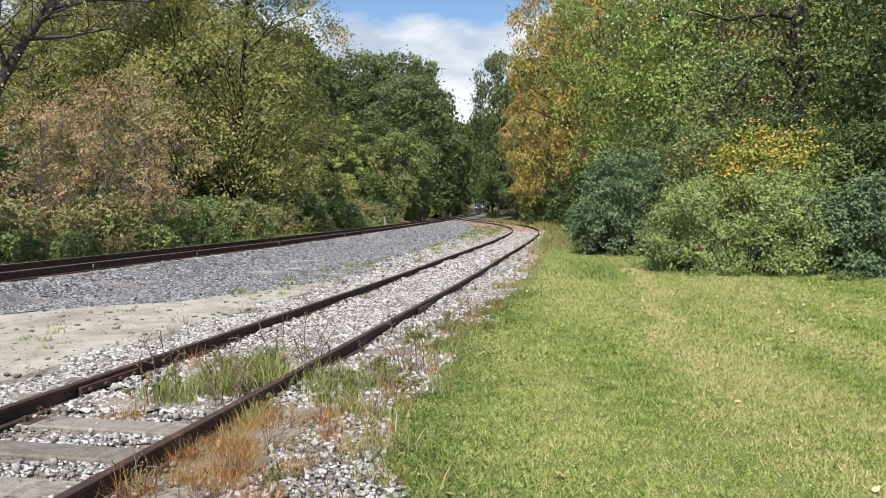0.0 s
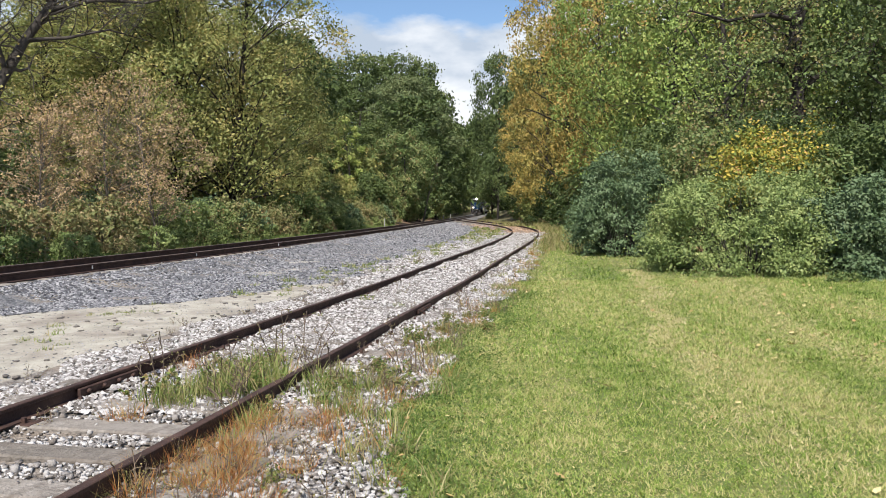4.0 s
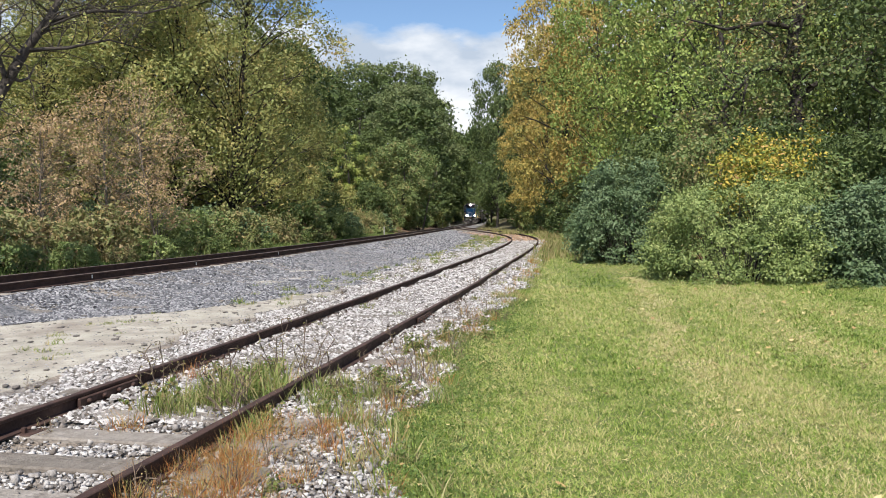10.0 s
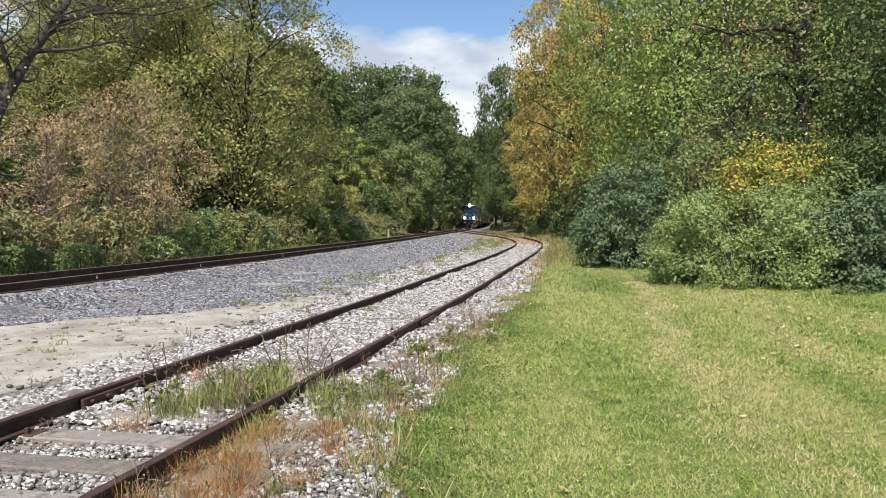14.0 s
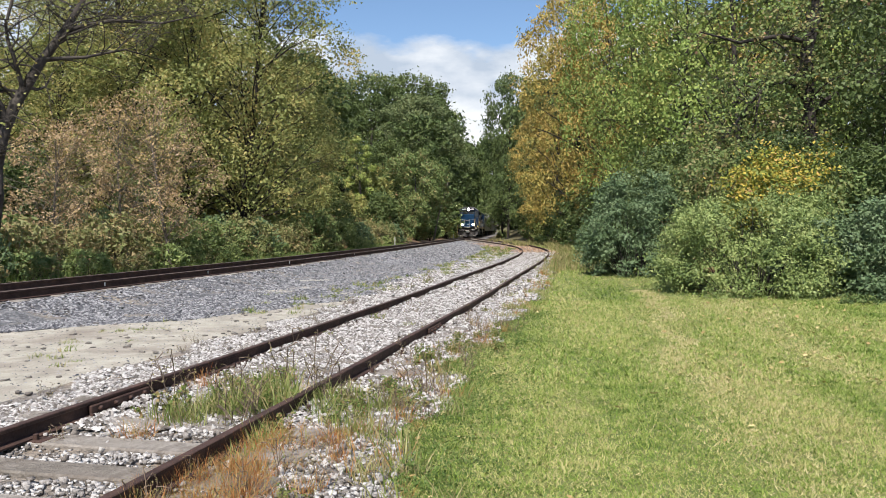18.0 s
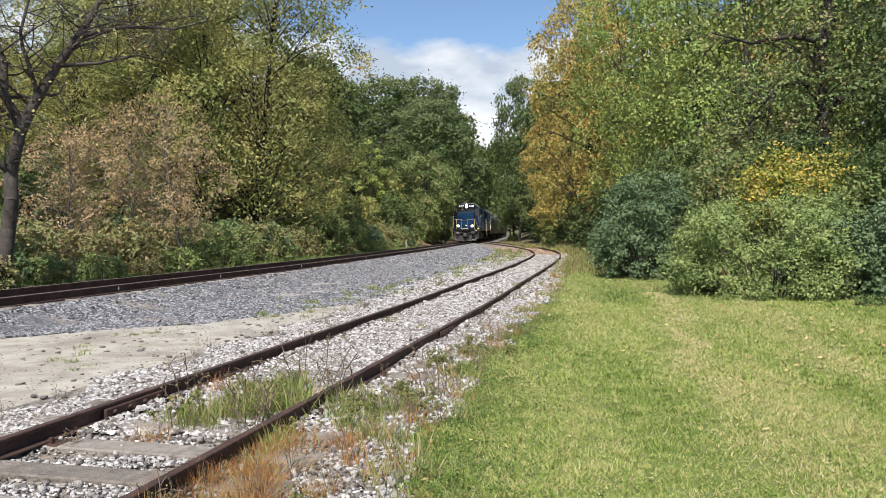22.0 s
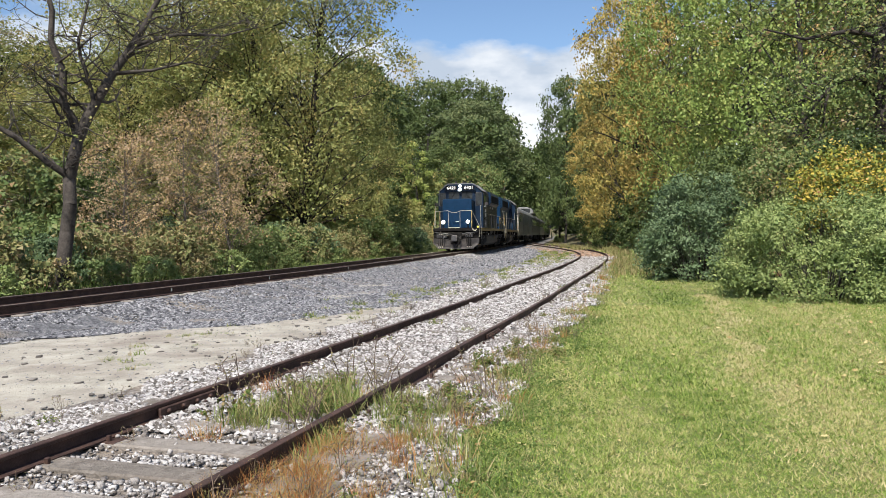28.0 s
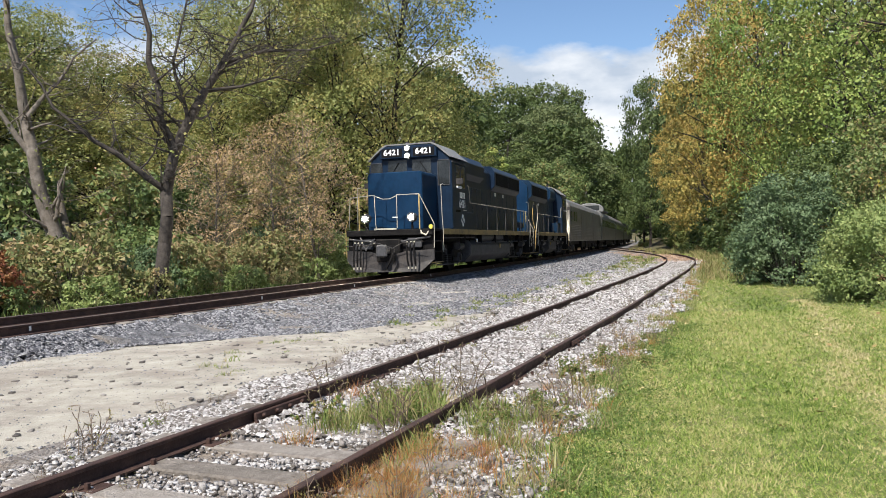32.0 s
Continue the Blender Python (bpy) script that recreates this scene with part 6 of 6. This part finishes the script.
def stalky(label, seed, n, spread, height, mat, leaf_mat, leafage=12):
    """Thin dry stalks with small leaves or seed heads."""
    q, g = random.Random(seed), np.random.default_rng(seed)
    top = tagged(new("weed"), label, "weed", "weeds along the siding")
    segs, tips = [], []
    for _ in range(n):
        e = limb(q, (q.gauss(0, spread), q.gauss(0, spread), -0.03), (q.gauss(0, 0.25), q.gauss(0, 0.25), 1), height * q.uniform(0.5, 1.1), 0.0022, 4, 0.12, segs)
        tips += [tuple(c) for c, _ in e[1:]]
        for c, _ in e[2:]:
            f = limb(q, c, (q.gauss(0, 1), q.gauss(0, 1), 0.8), height * 0.2, 0.0015, 2, 0.2, segs)
            tips.append(tuple(f[-1][0]))
    child("stem", tubes(segs, 4, M[mat]), top, kind="stuff")
    child("foliage", leaves(g, tips, 0.018, n * leafage, 0.014 if leafage < 20 else 0.034, M[leaf_mat], name="foliage"), top, kind="stuff")
    return top


kinds_w = {
    "green": [tuft("tuft of tall green grass beside the rail", 101 + i, 130, 0.10, 0.34, 0.006, "weed", 0.35) for i in range(3)],
    "straw": [tuft("tuft of dry reddish grass beside the rail", 111 + i, 130, 0.10, 0.33, 0.0032, "straw", 0.5) for i in range(2)],
    "stalk": [stalky("thin dry weed stalks growing from the ballast", 121 + i, 6, 0.06, 0.4, "stalk", "dry", 18) for i in range(3)],
    "leafy": [stalky("leafy green weed growing from the ballast", 131 + i, 14, 0.12, 0.28, "herb", "herb", 30) for i in range(2)],
}
seen_w = set()


def weed(kind, x, y, z=0.0, s=1.0):
    ob = kinds_w[kind][r.randrange(len(kinds_w[kind]))]
    m = Matrix.LocRotScale((x, y, z - 0.02), Euler((0, 0, r.uniform(0, 6.28))), (s, s, s * r.uniform(0.8, 1.2)))
    if ob.name in seen_w:
        copy_thing(ob, m)
    else:
        seen_w.add(ob.name)
        ob.matrix_basis = m


# the big clumps by the near rail
for k, n, x, y, sx, sy, lo, hi in (("stalk", 8, -1.7, 6.2, 0.32, 0.7, 0.7, 1.2), ("straw", 5, -1.75, 6.0, 0.3, 0.6, 0.6, 1.0), ("green", 12, -1.75, 6.1, 0.2, 0.45, 0.7, 1.05), ("leafy", 12, -1.7, 6.2, 0.2, 0.45, 0.7, 1.05),
                                   ("leafy", 9, -0.7, 6.0, 0.17, 0.35, 0.6, 0.95), ("green", 8, -0.8, 5.9, 0.2, 0.4, 0.6, 1.0), ("stalk", 5, -0.6, 6.2, 0.3, 0.5, 0.6, 1.0),
                                   ("straw", 30, -1.3, 4.2, 0.17, 0.45, 0.6, 1.05), ("straw", 8, -1.1, 5.0, 0.2, 0.4, 0.5, 0.9), ("leafy", 6, 0.2, 9.4, 0.25, 0.6, 0.6, 1.0), ("leafy", 8, -0.2, 8.6, 0.2, 0.6, 0.5, 0.9)):
    for _ in range(n):
        weed(k, x + r.gauss(0, sx), y + r.gauss(0, sy), 0.0, r.uniform(lo, hi))
# thin growth all along
for _ in range(150):
    y = 2.8 + 38 * r.random() ** 1.5
    o = r.choice([-1.75, -1.5, 0.55, 0.9, 0.95, 1.15, 1.35, 1.6, -0.4]) + r.gauss(0, 0.15)
    weed(r.choice(["stalk", "stalk", "leafy", "green", "straw"]), float(side_x(y)) + o, y, -0.03, r.uniform(0.35, 0.8))

for _ in range(60):
    y = 2.8 + 9 * r.random()
    weed(r.choice(["stalk", "stalk", "straw"]), float(side_x(y)) + r.uniform(1.15, 1.95), y, 0.0, r.uniform(0.35, 0.75))


def tufts(name, label, mat, places, n, spread, length, width, lean):
    """Many small tufts as one stand of grass. places: (x, y, size)."""
    Q = np.repeat(np.array([(x, y, -0.03) for x, y, _ in places]), n, 0)
    k = np.repeat(np.array([s for _, _, s in places]), n)
    Q[:, :2] += rg.normal(0, 1, (len(Q), 2)) * spread * k[:, None]
    return tagged(new(name, blades(Q, rg.uniform(0.35, 1.1, len(Q)) * length * k, rg.uniform(0.6, 1.3, len(Q)) * width * np.maximum(1, Q[:, 1] / 12), lean, rg, M[mat], name)), label, "grass", kind="stuff")


def along(f, n, y0, y1, lo, hi, s0, s1, p=1.3):
    out = []
    for _ in range(n):
        y = y0 + (y1 - y0) * r.random() ** p
        out.append((float(f(y)) + r.uniform(lo, hi), y, r.uniform(s0, s1)))
    return out


tufts("lawn_edge_grass", "unmown grass fringe between lawn and ballast", "weed", along(lawn_left, 190, 2.6, 40, -0.14, 0.28, 0.35, 0.85), 45, 0.07, 0.26, 0.005, 0.4)
tufts("lawn_edge_straw", "dry grass stems along the lawn's edge", "straw", along(lawn_left, 110, 2.6, 44, -0.3, 0.2, 0.35, 0.8), 26, 0.07, 0.34, 0.0035, 0.35)
tufts("verge_weeds", "low green weeds in the gravel between the tracks", "weed", along(side_x, 110, 13, 48, -3.3, -1.6, 0.4, 0.9) + along(side_x, 50, 36, 58, -3.2, -1.2, 0.7, 1.2) + along(side_x, 26, 8, 20, -4.4, -2.6, 0.2, 0.5) + [(-4.5 + r.gauss(0, 0.32), 10.95 + r.gauss(0, 0.12), 0.3) for _ in range(16)], 40, 0.12, 0.26, 0.006, 0.45)
tufts("corner_grass", "tall dry grass where the lawn meets the trees", "dry", along(lawn_left, 90, 24, 66, 0.2, 2.2, 0.9, 1.5) + along(lawn_left, 30, 60, 84, -1, 1.5, 1.0, 1.6), 40, 0.16, 0.4, 0.006, 0.35)
tufts("corner_green", "tall green grass where the lawn meets the trees", "weed", along(lawn_left, 90, 26, 66, 0.1, 2.4, 0.6, 1.2), 40, 0.16, 0.26, 0.005, 0.4)
for _ in range(30):
    y = 4 + 12 * r.random()
    weed("stalk", float(side_x(y)) - 1.7 + r.gauss(0, 0.3), y, 0.0, r.uniform(0.25, 0.55))

leaf_meshes = []
for i in range(5):
    g = np.random.default_rng(200 + i)
    ring = [(math.cos(a) * (1 if k % 2 else 0.72), math.sin(a) * 0.7 * (1 if k % 2 else 0.72), g.uniform(0.0, 0.28)) for k, a in enumerate(np.linspace(0, 2 * math.pi, 10, endpoint=False))]
    leaf_meshes.append(mesh_of("fallen_leaf", [(0, 0, 0.02)] + ring, [(0, k + 1, (k + 1) % 10 + 1) for k in range(10)], M["dead_leaf"]))
for k in range(290):
    y = 2.6 + 17 * r.random() ** 1.4 if k % 2 else r.uniform(6.5, 15)
    x = r.uniform(float(lawn_left(y)) + 0.1, min(8.5, 1.2 + y * 0.62)) if k % 2 else r.uniform(0.25, 0.6) * y
    s = r.uniform(0.018, 0.042)
    tagged(new("fallen_leaf", leaf_meshes[r.randrange(5)]), "dry yellowish fallen leaf on the lawn", "leaf", "fallen leaves on the lawn").matrix_basis = Matrix.LocRotScale((x, y, float(lawn_z(x, y)) + 0.03), Euler((r.gauss(0, 0.25), r.gauss(0, 0.25), r.uniform(0, 6.28))), (s, s, s))
g = np.random.default_rng(303)
P = strewn(g, 26000, 2.3, 10, lambda y: lawn_left(y) + 0.1, lambda y: lawn_left(y) + 7.5, lambda x, y: lawn_z(x, y) + 0.012, 1.2)
child("clover", leaves(g, P, 0.010, 26000, 0.0125, M["lawn"], name="clover", squash=0.3), lawn, "low broad leaves in the lawn", "stuff")
P = strewn(g, 24000, 2.3, 13, lambda y: lawn_left(y) + 0.06, lambda y: lawn_left(y) + 0.4 + 0.8 * g.random(len(y)) ** 2, lawn_z, 1.3)
child("clover", leaves(g, P + np.array([0, 0, 1]) * (0.004 + 0.05 * clumpy(P, 0.11) * g.random(len(P)))[:, None], 0.008, 24000, 0.015, M["verge"], name="clover", squash=0.3), lawn, "lush low weeds at the lawn's edge", "stuff")
stand(shrub("reddened bush in the undergrowth", 94, 1.5, 1.8, M["red"], 3600, 0.085, 40), -13.6, 14.6)
for x, y, s in ((-15.2, 16.4, 1.0), (-16.6, 14.2, 1.2)):
    grow(brush, 1, x, y, turn=s, scale=s)
# scrub on both sides of the cutting
for k in range(24):
    for side in (-1, 1):
        y = 96 + k * 7 + r.uniform(-2, 2)
        if side > 0 and y < 118:
            continue
        x = float(main_x(y)) + (-r.uniform(5.0, 6.5) if side < 0 else r.uniform(4.4, 5.4))
        grow(low, r.randrange(3), x, y, turn=r.uniform(0, 6), scale=r.uniform(1.8, 2.6) if side < 0 else r.uniform(0.9, 1.5))


# ---- movement ----
def motions():
    times = [i * 1.0 for i in range(33)]
    behind = 0.0
    for ob, length, flip in train:
        half = length * 0.29
        rows = []
        for t in times:
            s = S_END + SPEED * (32 - t) + behind + length / 2
            a, b = on_line(s - half), on_line(s + half)
            d, c = a - b, (a + b) / 2
            lean = math.degrees(math.atan2(d.z, math.hypot(d.x, d.y)))
            rows.append((t, pose(c.x, c.y, c.z, 0, lean if flip else -lean, math.degrees(math.atan2(d.y, d.x)) + flip)))
        walk(ob, rows)
        behind += length if ob is not train[0][0] else 17.1   # the first one's rear end is shorter
        # the wheels roll: 6.4 m/s on half-metre wheels
        for w, x in [q for q in spinners if q[0].parent.parent == ob]:
            step, turn = 0.1, math.degrees(SPEED * 0.1 / 0.505) * (-1 if flip else 1)
            walk(w, [(k * step, pose(x, 0, 0.505, 0, turn * k, 0)) for k in range(321)])


motions()
